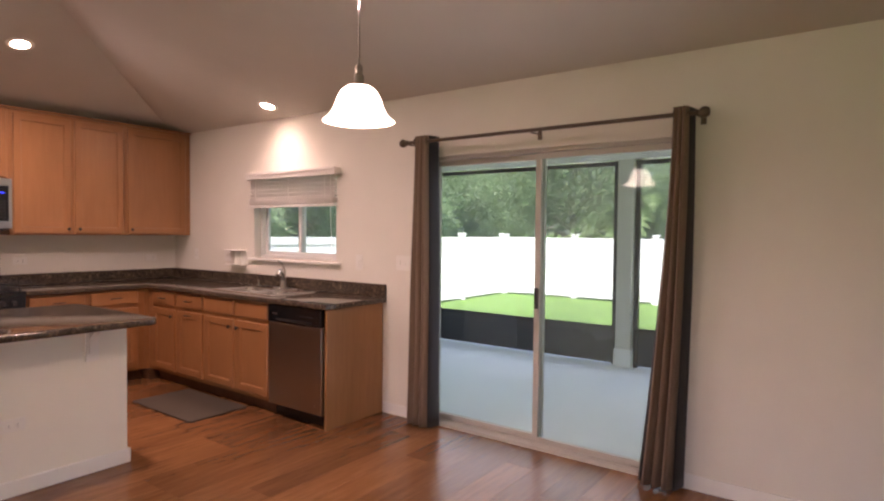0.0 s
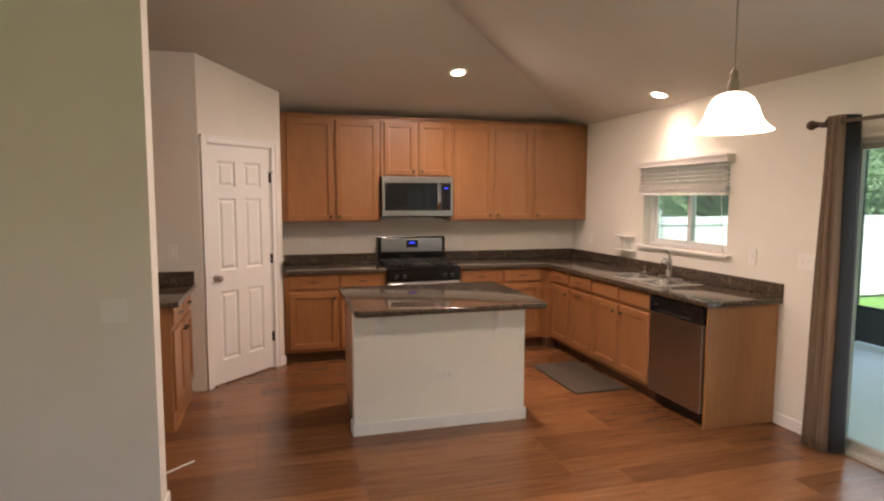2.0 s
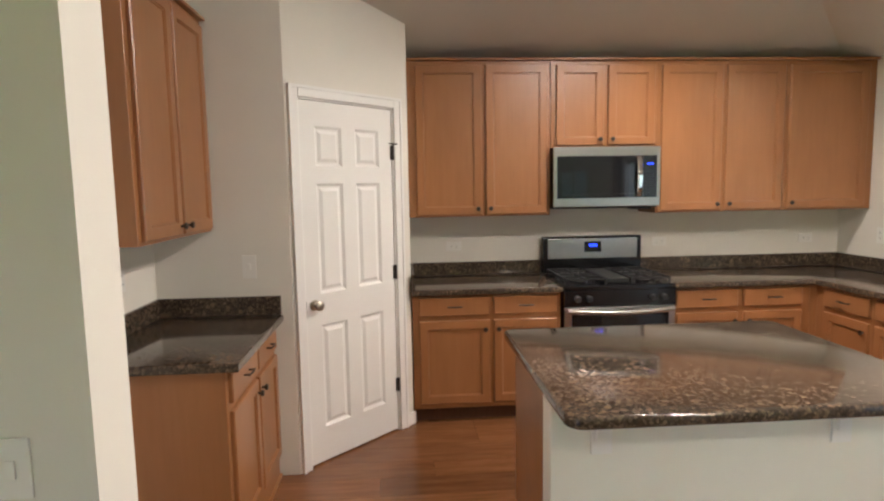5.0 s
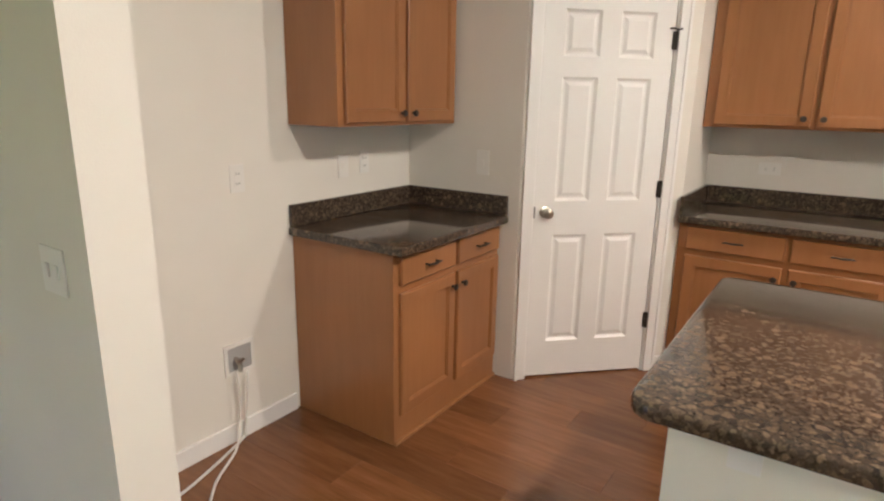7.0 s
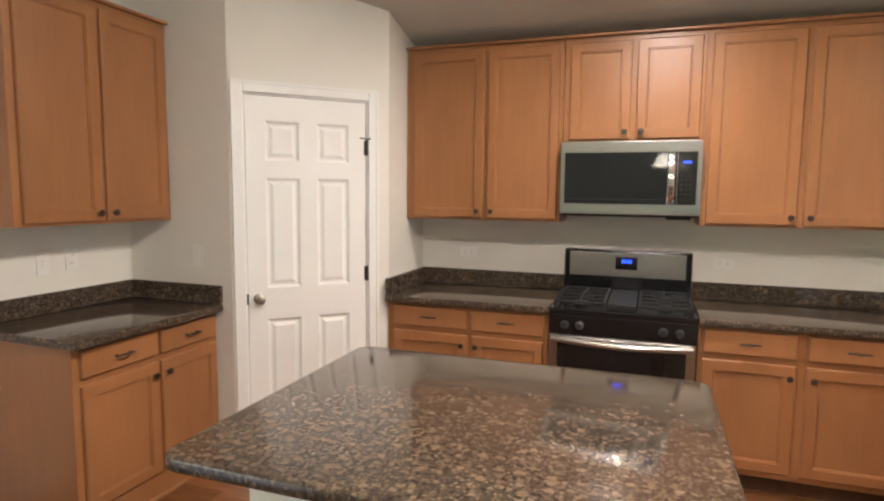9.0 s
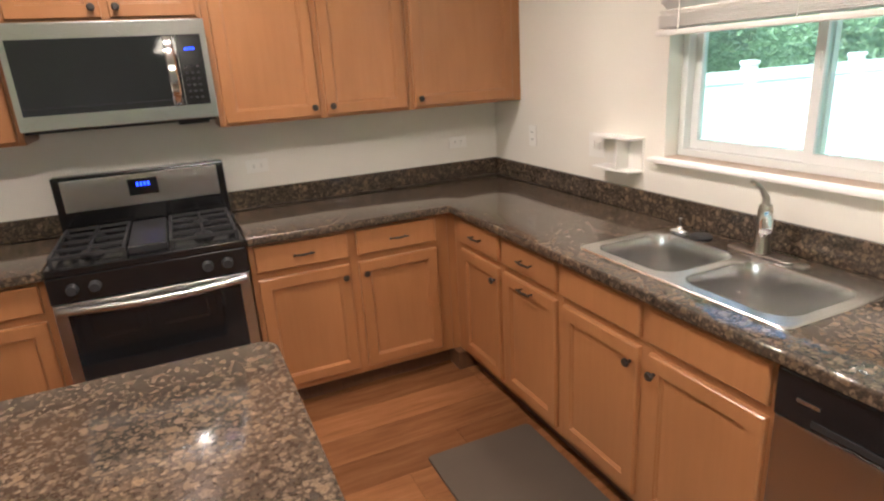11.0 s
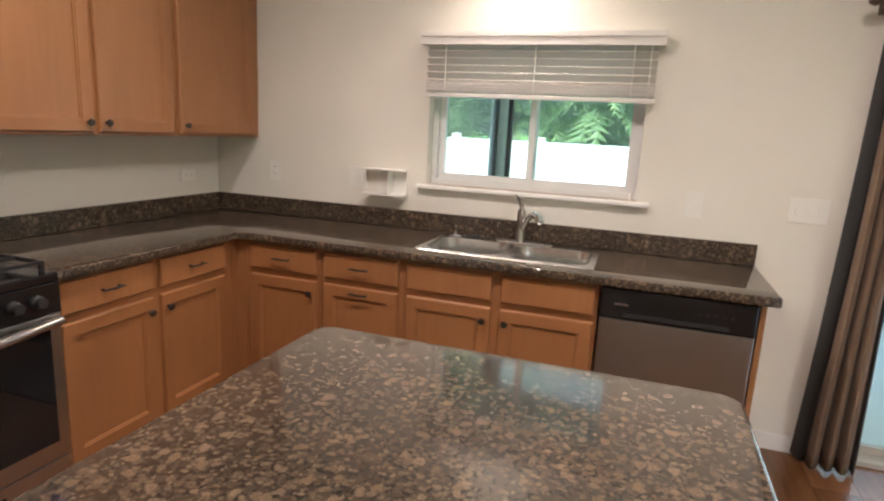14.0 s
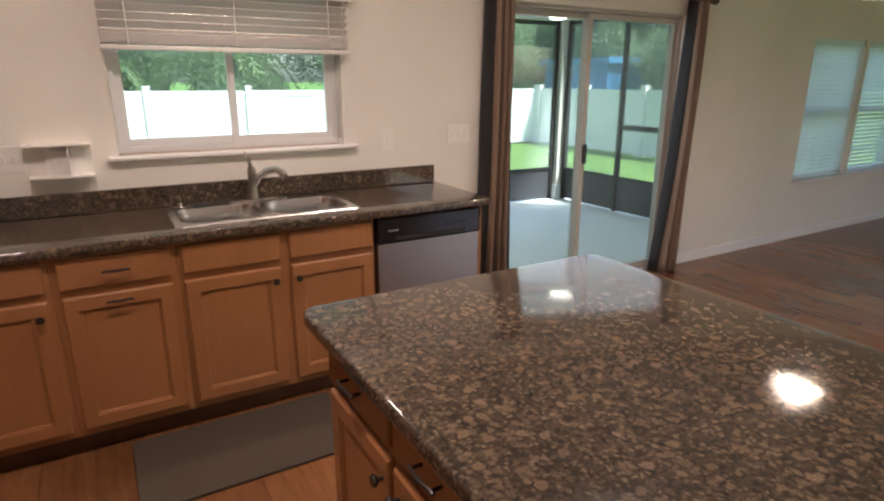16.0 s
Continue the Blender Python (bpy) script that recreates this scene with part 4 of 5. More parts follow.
tap()
st = thing("sink_strainer", "small chrome basket strainer standing on the sink deck", "strainer", pose(-0.118, -1.635, SINK_Z))
part("basket", lathe([(0.030, 0.0), (0.038, 0.006), (0.040, 0.012), (0.012, 0.016), (0.008, 0.022), (0.0, 0.022)], 20), CHROME, st, "", True)
part("stem", lathe([(0.004, 0.0225), (0.004, 0.045), (0.009, 0.047), (0.009, 0.054), (0.0, 0.056)], 12), CHROME, st, "", True)
sp = thing("drain_stopper", "round black rubber drain stopper on the sink deck", "stopper", pose(-0.117, -1.735, SINK_Z))
part("disc", lathe([(0.040, 0.0), (0.042, 0.004), (0.036, 0.010), (0.012, 0.012), (0.0, 0.013)], 22), RUBBER, sp, "", True)
hc = thing("hole_cover", "round steel sink hole cover", "sink fitting", pose(-0.115, -2.13, SINK_Z))
part("cap", lathe([(0.024, 0.0), (0.024, 0.004), (0.014, 0.007), (0.0, 0.0075)], 18), NICKEL, hc, "", True)


# ---- windows ----
def framed(bm, y0, y1, z0, z1, x0, x1, t):
    """A rectangular ring of four bars in a wall plane of constant x."""
    for r in ((y0, z0, y1, z0 + t), (y0, z1 - t, y1, z1), (y0, z0 + t, y0 + t, z1 - t), (y1 - t, z0 + t, y1, z1 - t)):
        box(bm, x0, r[0], r[1], x1, r[2], r[3])
    return bm


def pane(y0, y1, z0, z1, x):
    return boxed(x, y0, z0, x + 0.004, y1, z1)


def kitchen_window():
    y0, y1, z0, z1 = WIN
    u = thing("window_1", "white vinyl sliding window over the sink", "window", pose(0, 0, 0), "", "structure")
    part("window_frame", framed(bmesh.new(), y0, y1, z0 + 0.022, z1, 0.075, 0.145, 0.028), VINYL, u)
    mid = (y0 + y1) / 2
    for a, b, x in ((y0 + 0.028, mid + 0.02, 0.085), (mid - 0.02, y1 - 0.028, 0.113)):
        s = part("sash", framed(bmesh.new(), a, b, z0 + 0.05, z1 - 0.028, x, x + 0.026, 0.034), VINYL, u)
        g = part("pane", pane(a + 0.034, b - 0.034, z0 + 0.084, z1 - 0.062, x + 0.011), GLASS, s)
        g.visible_shadow = False
    part("sill_board", boxed(-0.002, y0 + 0.001, z0 + 0.0003, 0.1445, y1 - 0.001, z0 + 0.0215, 0.002), SILLWOOD, u, "tan marble-look sill")
    part("stool", boxed(-0.052, y0 - 0.065, z0 + 0.001, -0.0025, y1 + 0.045, z0 + 0.021, 0.006), TRIM, u, "white sill nosing")
    part("latch", boxed(0.078, mid - 0.005, 1.50, 0.0845, mid + 0.01, 1.56, 0.002), VINYL, u)


kitchen_window()


def window_blind():
    u = thing("window_blind", "half-raised white faux-wood window blind with a valance", "blind", pose(0, -1.98, 0))
    h = 0.605
    part("valance", boxes((-0.082, -h, 1.945, -0.068, h, 1.972), (-0.076, -h, 1.905, -0.064, h, 1.945), (-0.064, -h, 1.905, -0.001, -h + 0.012, 1.965), (-0.064, h - 0.012, 1.905, -0.001, h, 1.965), bevel=0.003), BLINDS, u)
    part("headrail", boxed(-0.060, -h + 0.02, 1.915, -0.006, h - 0.02, 1.96), BLINDS, u)
    hs = 0.578
    slat = boxed(-0.025, -hs, -0.0014, 0.025, hs, 0.0014)
    me = mesh_from("slat", slat, BLINDS)
    rows = [(1.900 - 0.036 * k, 38) for k in range(6)] + [(1.715 - 0.0068 * k, 8) for k in range(7)]
    for z, tilt in rows:
        ob = new("slat", me)
        ob.parent = u
        ob.matrix_local = pose(-0.033 - (0.0 if tilt > 20 else 0.004), 0, z, 0, tilt, 0)
    part("bottom_rail", boxed(-0.064, -hs - 0.004, 1.645, -0.012, hs + 0.004, 1.665, 0.004), BLINDS, u)
    for y in (-0.47, 0.0, 0.47):
        part("ladder_cord", tubed([(-0.061, y, 1.915), (-0.063, y, 1.70), (-0.066, y, 1.655)], 0.0022, 6), CORD, u)
    part("lift_cord", tubed([(-0.066, -0.545, 1.905), (-0.064, -0.55, 1.55), (-0.05, -0.548, 1.30), (-0.03, -0.53, 1.182)], 0.0022, 6), CORD, u)
    part("cord_tassel", lathe([(0.0, 0.0), (0.009, 0.004), (0.007, 0.03), (0.0, 0.034)], 10, (-0.024, -0.52, 1.1745)), PLASTIC, u, "", True)


window_blind()


def living_window(y0, y1):
    u = thing("living_room_window", "white double-hung window behind a lowered white blind", "window", pose(0, 0, 0), "living room windows", "structure")
    part("window_frame", framed(bmesh.new(), y0, y1, LZ0, LZ1, 0.08, 0.145, 0.03), VINYL, u)
    zm = (LZ0 + LZ1) / 2
    part("meeting_rail", boxed(0.085, y0 + 0.03, zm - 0.025, 0.13, y1 - 0.03, zm + 0.025), VINYL, u)
    for a, b in ((LZ0 + 0.03, zm - 0.025), (zm + 0.025, LZ1 - 0.03)):
        part("pane", pane(y0 + 0.03, y1 - 0.03, a, b, 0.105), GLASS, u).visible_shadow = False
    part("window_sill", boxed(-0.03, y0 - 0.03, LZ0 - 0.022, 0.0795, y1 + 0.03, LZ0 - 0.0005, 0.004), TRIM, u)


def living_blind(y0, y1, tilt):
    u = thing("window_blind", "lowered white slatted blind in a living room window", "blind", pose(0.035, (y0 + y1) / 2, 0), "living room blinds")
    h = (y1 - y0) / 2 - 0.012
    part("headrail", boxed(-0.025, -h, LZ1 - 0.05, 0.025, h, LZ1 - 0.001), THIN_SLAT, u)
    me = mesh_from("slat", boxed(-0.0235, -h + 0.004, -0.0012, 0.0235, h - 0.004, 0.0012), THIN_SLAT)
    z = LZ1 - 0.075
    while z > LZ0 + 0.05:
        ob = new("slat", me)
        ob.parent = u
        ob.matrix_local = pose(0, 0, z, 0, tilt, 0)
        z -= 0.040
    part("bottom_rail", boxed(-0.024, -h, LZ0 + 0.012, 0.024, h, LZ0 + 0.03), THIN_SLAT, u)


for (a, b), tilt in zip(LIVING, (60, 52, 52)):
    living_window(a, b)
    living_blind(a, b, tilt)


# ---- sliding patio door ----
def patio_door():
    y0, y1, z0, z1 = DOOR
    u = thing("door_2", "closed sliding glass patio door in an almond aluminium frame", "sliding door", pose(0, 0, 0), "", "structure")
    fr = framed(bmesh.new(), y0, y1, 0.0, z1, 0.03, 0.135, 0.024)
    box(fr, 0.004, y0, 0.0, 0.0299, y1, 0.022)
    part("door_frame", fr, ALU, u)
    mid = (y0 + y1) / 2
    for a, b, x in ((mid - 0.022, y1 - 0.024, 0.090), (y0 + 0.024, mid + 0.022, 0.050)):
        s = part("door_panel", framed(bmesh.new(), a, b, 0.028, z1 - 0.028, x, x + 0.034, 0.038), ALU, u)
        part("pane", pane(a + 0.038, b - 0.038, 0.066, z1 - 0.066, x + 0.015), GLASS, s).visible_shadow = False
        if x < 0.06:
            part("insect_screen", boxed(0.137, a, 0.04, 0.139, b, z1 - 0.04), DOOR_SCREEN, u).visible_shadow = False
            part("handle", boxes((x - 0.026, mid - 0.012, 0.93, x - 0.0005, mid + 0.012, 1.07), bevel=0.006), BRONZEALU, s, "dark latch handle")


patio_door()


def curtain(label, y_n, y_s, flare, widen):
    """A gathered panel: the edges return to the wall, the middle hangs in folds."""
    u = thing("curtain", label, "curtain", pose(0, 0, 0), "patio door curtains")
    bm = bmesh.new()
    uvl = bm.loops.layers.uv.new("UVMap")
    n, rows = 64, 26
    grid = []
    for j in range(rows + 1):
        s = j / rows
        z = 2.125 - s * 2.108
        spread = 1.0 + widen * s ** 1.3
        line = []
        for i in range(n + 1):
            a = i / n
            mid_y = (y_n + y_s) / 2 + flare * s ** 1.6
            y = mid_y + (y_n - y_s) / 2 * (1 - 2 * a) * spread
            edge = min(1.0, min(a, 1 - a) / 0.16)
            out = -0.028 - 0.100 * math.sin(edge * math.pi / 2)
            fold = 0.028 * math.sin(a * math.pi * 9 + 0.5 * s) * edge * (0.75 + 0.45 * s)
            line.append(bm.verts.new((out - fold + 0.006 * math.sin(7 * s + 5 * a), y + 0.010 * math.sin(a * math.pi * 9 + 1.2) * edge, z)))
        grid.append(line)
    for j in range(rows):
        for i in range(n):
            f = bm.faces.new((grid[j][i], grid[j][i + 1], grid[j + 1][i + 1], grid[j + 1][i]))
            for lp, k in zip(f.loops, (i, i + 1, i + 1, i)):
                lp[uvl].uv = (min(k / n, 1 - k / n) * 2, j / rows)
    ob = part("cloth", bm, CURTAIN, u, "", True)
    sol = ob.modifiers.new("thickness", "SOLIDIFY")
    sol.thickness = 0.003
    for a in (0.2, 0.8):
        part("grommet", lathe([(0.022, -0.003), (0.030, -0.002), (0.030, 0.002), (0.022, 0.003)], 18, (-0.125, y_n + (y_s - y_n) * a, 2.085), "y", True), ROD, u, "", True)


curtain("brown striped curtain panel with dark lining beside the counter", -3.45, -3.625, 0.02, 0.55)
curtain("brown striped curtain panel with dark lining at the wall end", -5.27, -5.38, 0.09, 1.3)
rod = thing("curtain_rod", "bronze curtain rod with round finials above the patio door", "curtain rod", pose(0, 0, 0))
part("pole", tubed([(-0.125, -3.41, 2.085), (-0.125, -5.40, 2.085)], 0.0125, 12), ROD, rod, "", True)
for y, s in ((-3.41, 1), (-5.40, -1)):
    part("finial", lathe([(0.016, 0), (0.020, 0.008 * s), (0.014, 0.016 * s), (0.028, 0.034 * s), (0.031, 0.050 * s), (0.022, 0.068 * s), (0.0, 0.074 * s)], 18, (-0.125, y, 2.085), "y"), ROD, rod, "", True)
for y in (-3.425, -4.42, -5.415):
    b = tubed([(-0.001, y, 2.075), (-0.125, y, 2.070)], 0.006, 8)
    box(b, -0.008, y - 0.014, 2.04, -0.0005, y + 0.014, 2.11)
    part("bracket", b, ROD, rod)


# ---- lamps ----
def pendant():
    x, y = PENDANT
    zc = ceiling_z(x, y)
    u = thing("pendant_lamp", "lit bell-shaped frosted glass pendant on a thin cord", "pendant lamp", pose(x, y, zc))
    part("canopy", lathe([(0.06, 0.0), (0.062, -0.012), (0.035, -0.028), (0.0, -0.03)], 24), NICKEL, u, "", True)
    part("cord", tubed([(0, 0, -0.028), (0.002, 0.001, -0.5), (0, 0, 2.1 - zc)], 0.0035, 8), NICKEL, u)
    part("socket", lathe([(0.0, 2.062), (0.010, 2.058), (0.016, 2.045), (0.014, 2.020), (0.021, 2.012), (0.021, 1.975), (0.030, 1.968), (0.0, 1.966)], 20, (0, 0, 0.05 - zc)), NICKEL, u, "nickel lamp socket", True)
    prof = [(0.026, 1.974), (0.050, 1.968), (0.074, 1.948), (0.088, 1.920), (0.098, 1.890), (0.111, 1.862), (0.131, 1.840), (0.146, 1.828)]
    inner = [(r - 0.004, z - 0.001) for r, z in reversed(prof)]
    sh = bmesh.new()
    rings = [[sh.verts.new((r * math.cos(2 * math.pi * k / 40), r * math.sin(2 * math.pi * k / 40), z + 0.05 - zc)) for k in range(40)] for r, z in prof + inner]
    for a, b in zip(rings, rings[1:]):
        for k in range(40):
            sh.faces.new((a[k], a[(k + 1) % 40], b[(k + 1) % 40], b[k]))
    ob = part("shade", sh, GLOW_SHADE, u, "glowing frosted glass bell shade", True)
    part("bulb", lathe([(0.0, 1.880), (0.02, 1.885), (0.028, 1.905), (0.02, 1.930), (0.013, 1.962), (0.0, 1.965)], 16, (0, 0, 0.05 - zc)), GLOW_LAMP, u, "", True)


pendant()
# the last fitting is assumed, made to go with the added third lamp
for dx, dy in DOWNLIGHTS:
    normal = Vector((0, 0, 1)) if ceiling_z(dx, dy) > TOP - 0.001 else Vector((0, SLOPE, 1)) if -dy < -dx else Vector((SLOPE, 0, 1))
    m = Matrix.Translation((dx, dy, ceiling_z(dx, dy))) @ normal.to_track_quat("Z", "Y").to_matrix().to_4x4()
    u = thing("downlight", "lit round recessed ceiling downlight with a white trim ring", "downlight", m, "kitchen downlights")
    part("trim_ring", lathe([(0.058, -0.0005), (0.088, -0.0005), (0.087, -0.006), (0.066, -0.010), (0.058, -0.006)], 32, ring_shape=True), TRIM, u, "", True)
    part("lens", lathe([(0.057, -0.001), (0.057, -0.004), (0.0, -0.0045)], 32), GLOW_LAMP, u, "", True)


# ---- plates, shelf and cable ----
def wall_plate(label, at, w, h, kind):
    """Local frame: y = 0 on the wall, front towards -y, centred."""
    u = thing("switch" if kind == "switch" else "outlet", label, "switch plate" if kind == "switch" else "outlet", at, "wall plates")
    part("plate", boxed(-w / 2, -0.006, -h / 2, w / 2, -0.0004, h / 2, 0.0022), PLASTIC, u)
    n = max(1, round(w / 0.06))
    for k in range(n):
        x = (k - (n - 1) / 2) * 0.046
        if kind == "switch":
            part("rocker", boxed(x - 0.010, -0.012, -0.018, x + 0.010, -0.0062, 0.018, 0.003), PLASTIC, u)
        else:
            for z in (-0.02, 0.02):
                part("socket", boxes((x - 0.016, -0.0085, z - 0.013, x + 0.016, -0.0062, z + 0.013), bevel=0.001), PLASTIC, u)
                part("slots", boxes((x - 0.007, -0.0095, z - 0.004, x - 0.005, -0.0086, z + 0.005), (x + 0.005, -0.0095, z - 0.004, x + 0.007, -0.0086, z + 0.005)), BLACKMAT, u)
    return u


PH = 0.115
wall_plate("white wall outlet beside the corner", pose(0, -0.425, 1.18, 0, 0, -90), 0.07, PH, "outlet")
wall_plate("white double switch plate beside the small shelf", pose(0, -0.985, 1.18, 0, 0, -90), 0.115, PH, "switch")
wall_plate("white wall switch beside the window", pose(0, -2.80, 1.18, 0, 0, -90), 0.075, PH + 0.01, "switch")
wall_plate("wide white switch plate beside the curtain", pose(0, -3.285, 1.193, 0, 0, -90), 0.165, PH, "switch")
for x in (-3.06, -1.46, -0.27):
    wall_plate("white horizontal wall outlet above the backsplash", pose(x, 0, 1.135) @ pose(0, 0, 0, 0, 90, 0), 0.07, PH, "outlet")
wall_plate("white wall outlet beside the doorway", pose(LEFT, -2.40, 1.16, 0, 0, 90), 0.07, PH, "outlet")
wall_plate("white light switch above the short counter", pose(LEFT, -1.775, 1.165, 0, 0, 90), 0.07, PH, "switch")
wall_plate("white wall outlet above the short counter", pose(LEFT, -1.62, 1.175, 0, 0, 90), 0.07, PH, "outlet")
wall_plate("white light switch beside the pantry door", pose(-4.27, PA.y, 1.175), 0.075, PH + 0.01, "switch")
wall_plate("white light switch on the partition wall", pose(-4.20, -3.33, 1.08), 0.115, PH, "switch")

wall_plate("white horizontal outlet on the island's white back", pose(-2.32, -2.515, 0.38) @ pose(0, 0, 0, 0, 90, 0), 0.07, PH, "outlet")

shelf = thing("wall_shelf", "small white two-tier wall shelf round an outlet", "shelf", pose(0, -1.175, 1.17, 0, 0, -90))
part("top_board", boxed(-0.135, -0.085, 0.062, 0.125, -0.0005, 0.072, 0.002), PLASTIC, shelf)
part("lower_board", boxed(-0.125, -0.085, -0.078, 0.125, -0.0005, -0.068, 0.002), PLASTIC, shelf)
part("back_board", boxed(-0.06, -0.012, -0.0675, 0.125, -0.0005, 0.0615), PLASTIC, shelf)
part("divider", boxed(0.03, -0.08, -0.0675, 0.038, -0.0125, 0.0615), PLASTIC, shelf)
part("outlet_cover", boxed(-0.035, -0.022, -0.055, 0.025, -0.0125, 0.035, 0.002), PLASTIC, shelf)

wb = thing("water_box", "recessed metal wall box with a small valve", "utility box", pose(LEFT, -2.45, 0.385, 0, 0, 90))
part("box_frame", boxes((-0.075, -0.010, -0.07, 0.075, -0.0005, -0.055), (-0.075, -0.010, 0.055, 0.075, -0.0005, 0.07), (-0.075, -0.010, -0.055, -0.06, -0.0005, 0.055), (0.06, -0.010, -0.055, 0.075, -0.0005, 0.055)), PLASTIC, wb)
part("box_back", boxed(-0.06, -0.004, -0.055, 0.06, -0.0005, 0.055), METALBOX, wb)
part("valve", tubed([(-0.02, -0.004, 0.0), (-0.02, -0.03, 0.0), (-0.02, -0.035, -0.05)], 0.010, 10), NICKEL, wb, "", True)
part("valve_handle", boxed(-0.04, -0.045, -0.008, 0.0, -0.032, 0.008, 0.003), NICKEL, wb)
hose = thing("water_line", "loose white plastic water line trailing on the floor", "hose", pose(0, 0, 0))


def smooth_line(ctrl, steps=8):
    pts = [Vector(p) for p in ctrl]
    out = []
    for i in range(len(pts) - 1):
        p0, p1, p2, p3 = pts[max(i - 1, 0)], pts[i], pts[i + 1], pts[min(i + 2, len(pts) - 1)]
        for k in range(steps):
            t = k / steps
            out.append(0.5 * (2 * p1 + (p2 - p0) * t + (2 * p0 - 5 * p1 + 4 * p2 - p3) * t * t + (3 * p1 - p0 - 3 * p2 + p3) * t ** 3))
    return out + [pts[-1]]


part("line", tubed(smooth_line([(LEFT + 0.045, -2.495, 0.34), (LEFT + 0.05, -2.49, 0.22), (LEFT + 0.04, -2.50, 0.10), (LEFT + 0.09, -2.56, 0.02), (LEFT + 0.22, -2.76, 0.008), (LEFT + 0.40, -2.88, 0.008), (LEFT + 0.62, -2.80, 0.008), (LEFT + 0.74, -2.70, 0.008), (LEFT + 0.80, -2.68, 0.02)]), 0.006, 8), CORD, hose, "", True)
part("loose_end", tubed(smooth_line([(LEFT + 0.045, -2.44, 0.33), (LEFT + 0.055, -2.455, 0.27), (LEFT + 0.035, -2.45, 0.18), (LEFT + 0.03, -2.465, 0.05), (LEFT + 0.035, -2.50, 0.008), (LEFT + 0.15, -2.84, 0.008), (LEFT + 0.14, -3.02, 0.008)]), 0.006, 8), CORD, hose, "", True)

mat = solid("kitchen_mat", outline_slab(rounded(-1.10, -2.15, -0.60, -1.28, 0.02, 4), 0.001, 0.014, 0.004), MAT, "thin grey-brown kitchen mat lying before the sink", "mat")

# ---- patio ----
PX, PN, PS, PZ = 3.05, -1.05, -6.8, -0.05
structure("patio_slab", boxed(0.15, PS - 0.15, -0.2, PX + 0.2, PN + 0.15, PZ), CONCRETE, "grey concrete patio slab", "patio")
structure("patio_ceiling", boxed(0.15, PS - 0.3, 2.50, PX + 0.35, PN + 0.3, 2.62), TRIM, "white patio ceiling", "ceiling")
structure("patio_beam", boxes((PX - 0.1, PS - 0.1, 2.26, PX + 0.1, PN + 0.1, 2.4995), (0.15, PS - 0.1, 2.26, PX - 0.1005, PS + 0.1, 2.4995), (0.15, PN - 0.1, 2.26, PX - 0.1005, PN + 0.1, 2.4995)), TRIM, "white patio beam", "beam")
structure("outer_wall", boxed(0.1505, BACK - 0.15, 2.05, 0.19, 1.5, 2.4995), STUCCO, "beige stucco outer wall", "wall")
structure("eave", boxed(-7.2, BACK - 0.7, 3.25, 0.8, 0.8, 3.4), STUCCO, "roof over the house", "roof")


def column(x, y, group="patio columns"):
    u = thing("patio_column", "square cream patio column with a white plinth", "column", pose(x, y, PZ), group)
    part("shaft", boxed(-0.085, -0.085, 0.20, 0.085, 0.085, 2.309, 0.006), COLUMN, u, "cream painted shaft")
    part("plinth", boxed(-0.10, -0.10, 0.0, 0.10, 0.10, 0.1995, 0.006), VINYL, u)


for cy in (PN - 0.02, -3.97, PS + 0.02):
    column(PX, cy)


def screen_run(p, q, posts, label, door=None):
    """A run of screen wall from p to q: dark kick panels below, posts, rails and insect screen above."""
    d = Vector(q) - Vector(p)
    length = d.length
    u = thing("screen_wall", label, "screen enclosure", pose(p[0], p[1], PZ, 0, 0, math.degrees(math.atan2(d.y, d.x))), "screen enclosure")
    edges = [0.0] + posts + [length]
    for a, b in zip(edges, edges[1:]):
        part("kick_panel", boxed(a + 0.026, -0.006, 0.02, b - 0.026, 0.006, 0.40), KICK, u)
        part("screen", boxed(a + 0.026, -0.001, 0.4405, b - 0.026, 0.001, 2.25), SCREEN, u).visible_shadow = False
        if door and abs((a + b) / 2 - door) < 0.3:
            part("door_rail", boxed(a + 0.026, -0.02, 1.00, b - 0.026, 0.02, 1.06), BRONZEALU, u)
    for e in edges:
        part("post", boxed(e - 0.025, -0.025, 0.0, e + 0.025, 0.025, 2.305), BRONZEALU, u)
    part("chair_rail", boxes(*[(a + 0.0255, -0.022, 0.4005, b - 0.0255, 0.022, 0.44) for a, b in zip(edges, edges[1:])]), BRONZEALU, u)
    part("top_rail", boxes(*[(a + 0.0255, -0.022, 2.2505, b - 0.0255, 0.022, 2.30) for a, b in zip(edges, edges[1:])]), BRONZEALU, u)


screen_run((PX, PN - 0.13), (PX, -3.85), [], "dark screened enclosure wall with grey kick panels")
screen_run((PX, -4.09), (PX, PS + 0.14), [], "dark screened enclosure wall with grey kick panels")
screen_run((PX - 0.12, PS), (0.22, PS), [0.95, 1.85], "dark screened enclosure wall with a screen door", door=1.4)
screen_run((PX - 0.12, PN), (0.22, PN), [], "dark screened enclosure wall at the patio end")
pl2 = thing("patio_light", "lit glass patio light hanging on a short rod", "ceiling light", pose(1.69, -5.50, 2.4995))
part("canopy", lathe([(0.07, 0), (0.072, -0.02), (0.04, -0.045), (0.0, -0.047)], 24), NICKEL, pl2, "", True)
part("rod", tubed([(0, 0, -0.046), (0, 0, -0.235)], 0.011, 10), NICKEL, pl2, "", True)
part("fitter", lathe([(0.0, -0.232), (0.09, -0.236), (0.125, -0.262), (0.12, -0.275), (0.0, -0.276)], 28), NICKEL, pl2, "", True)
part("dome", lathe([(0.115, -0.2765), (0.14, -0.30), (0.13, -0.345), (0.08, -0.385), (0.0, -0.40)], 28), GLOW_PATIO, pl2, "", True)

# ---- yard ----
GZ = -0.15
gb = bmesh.new()


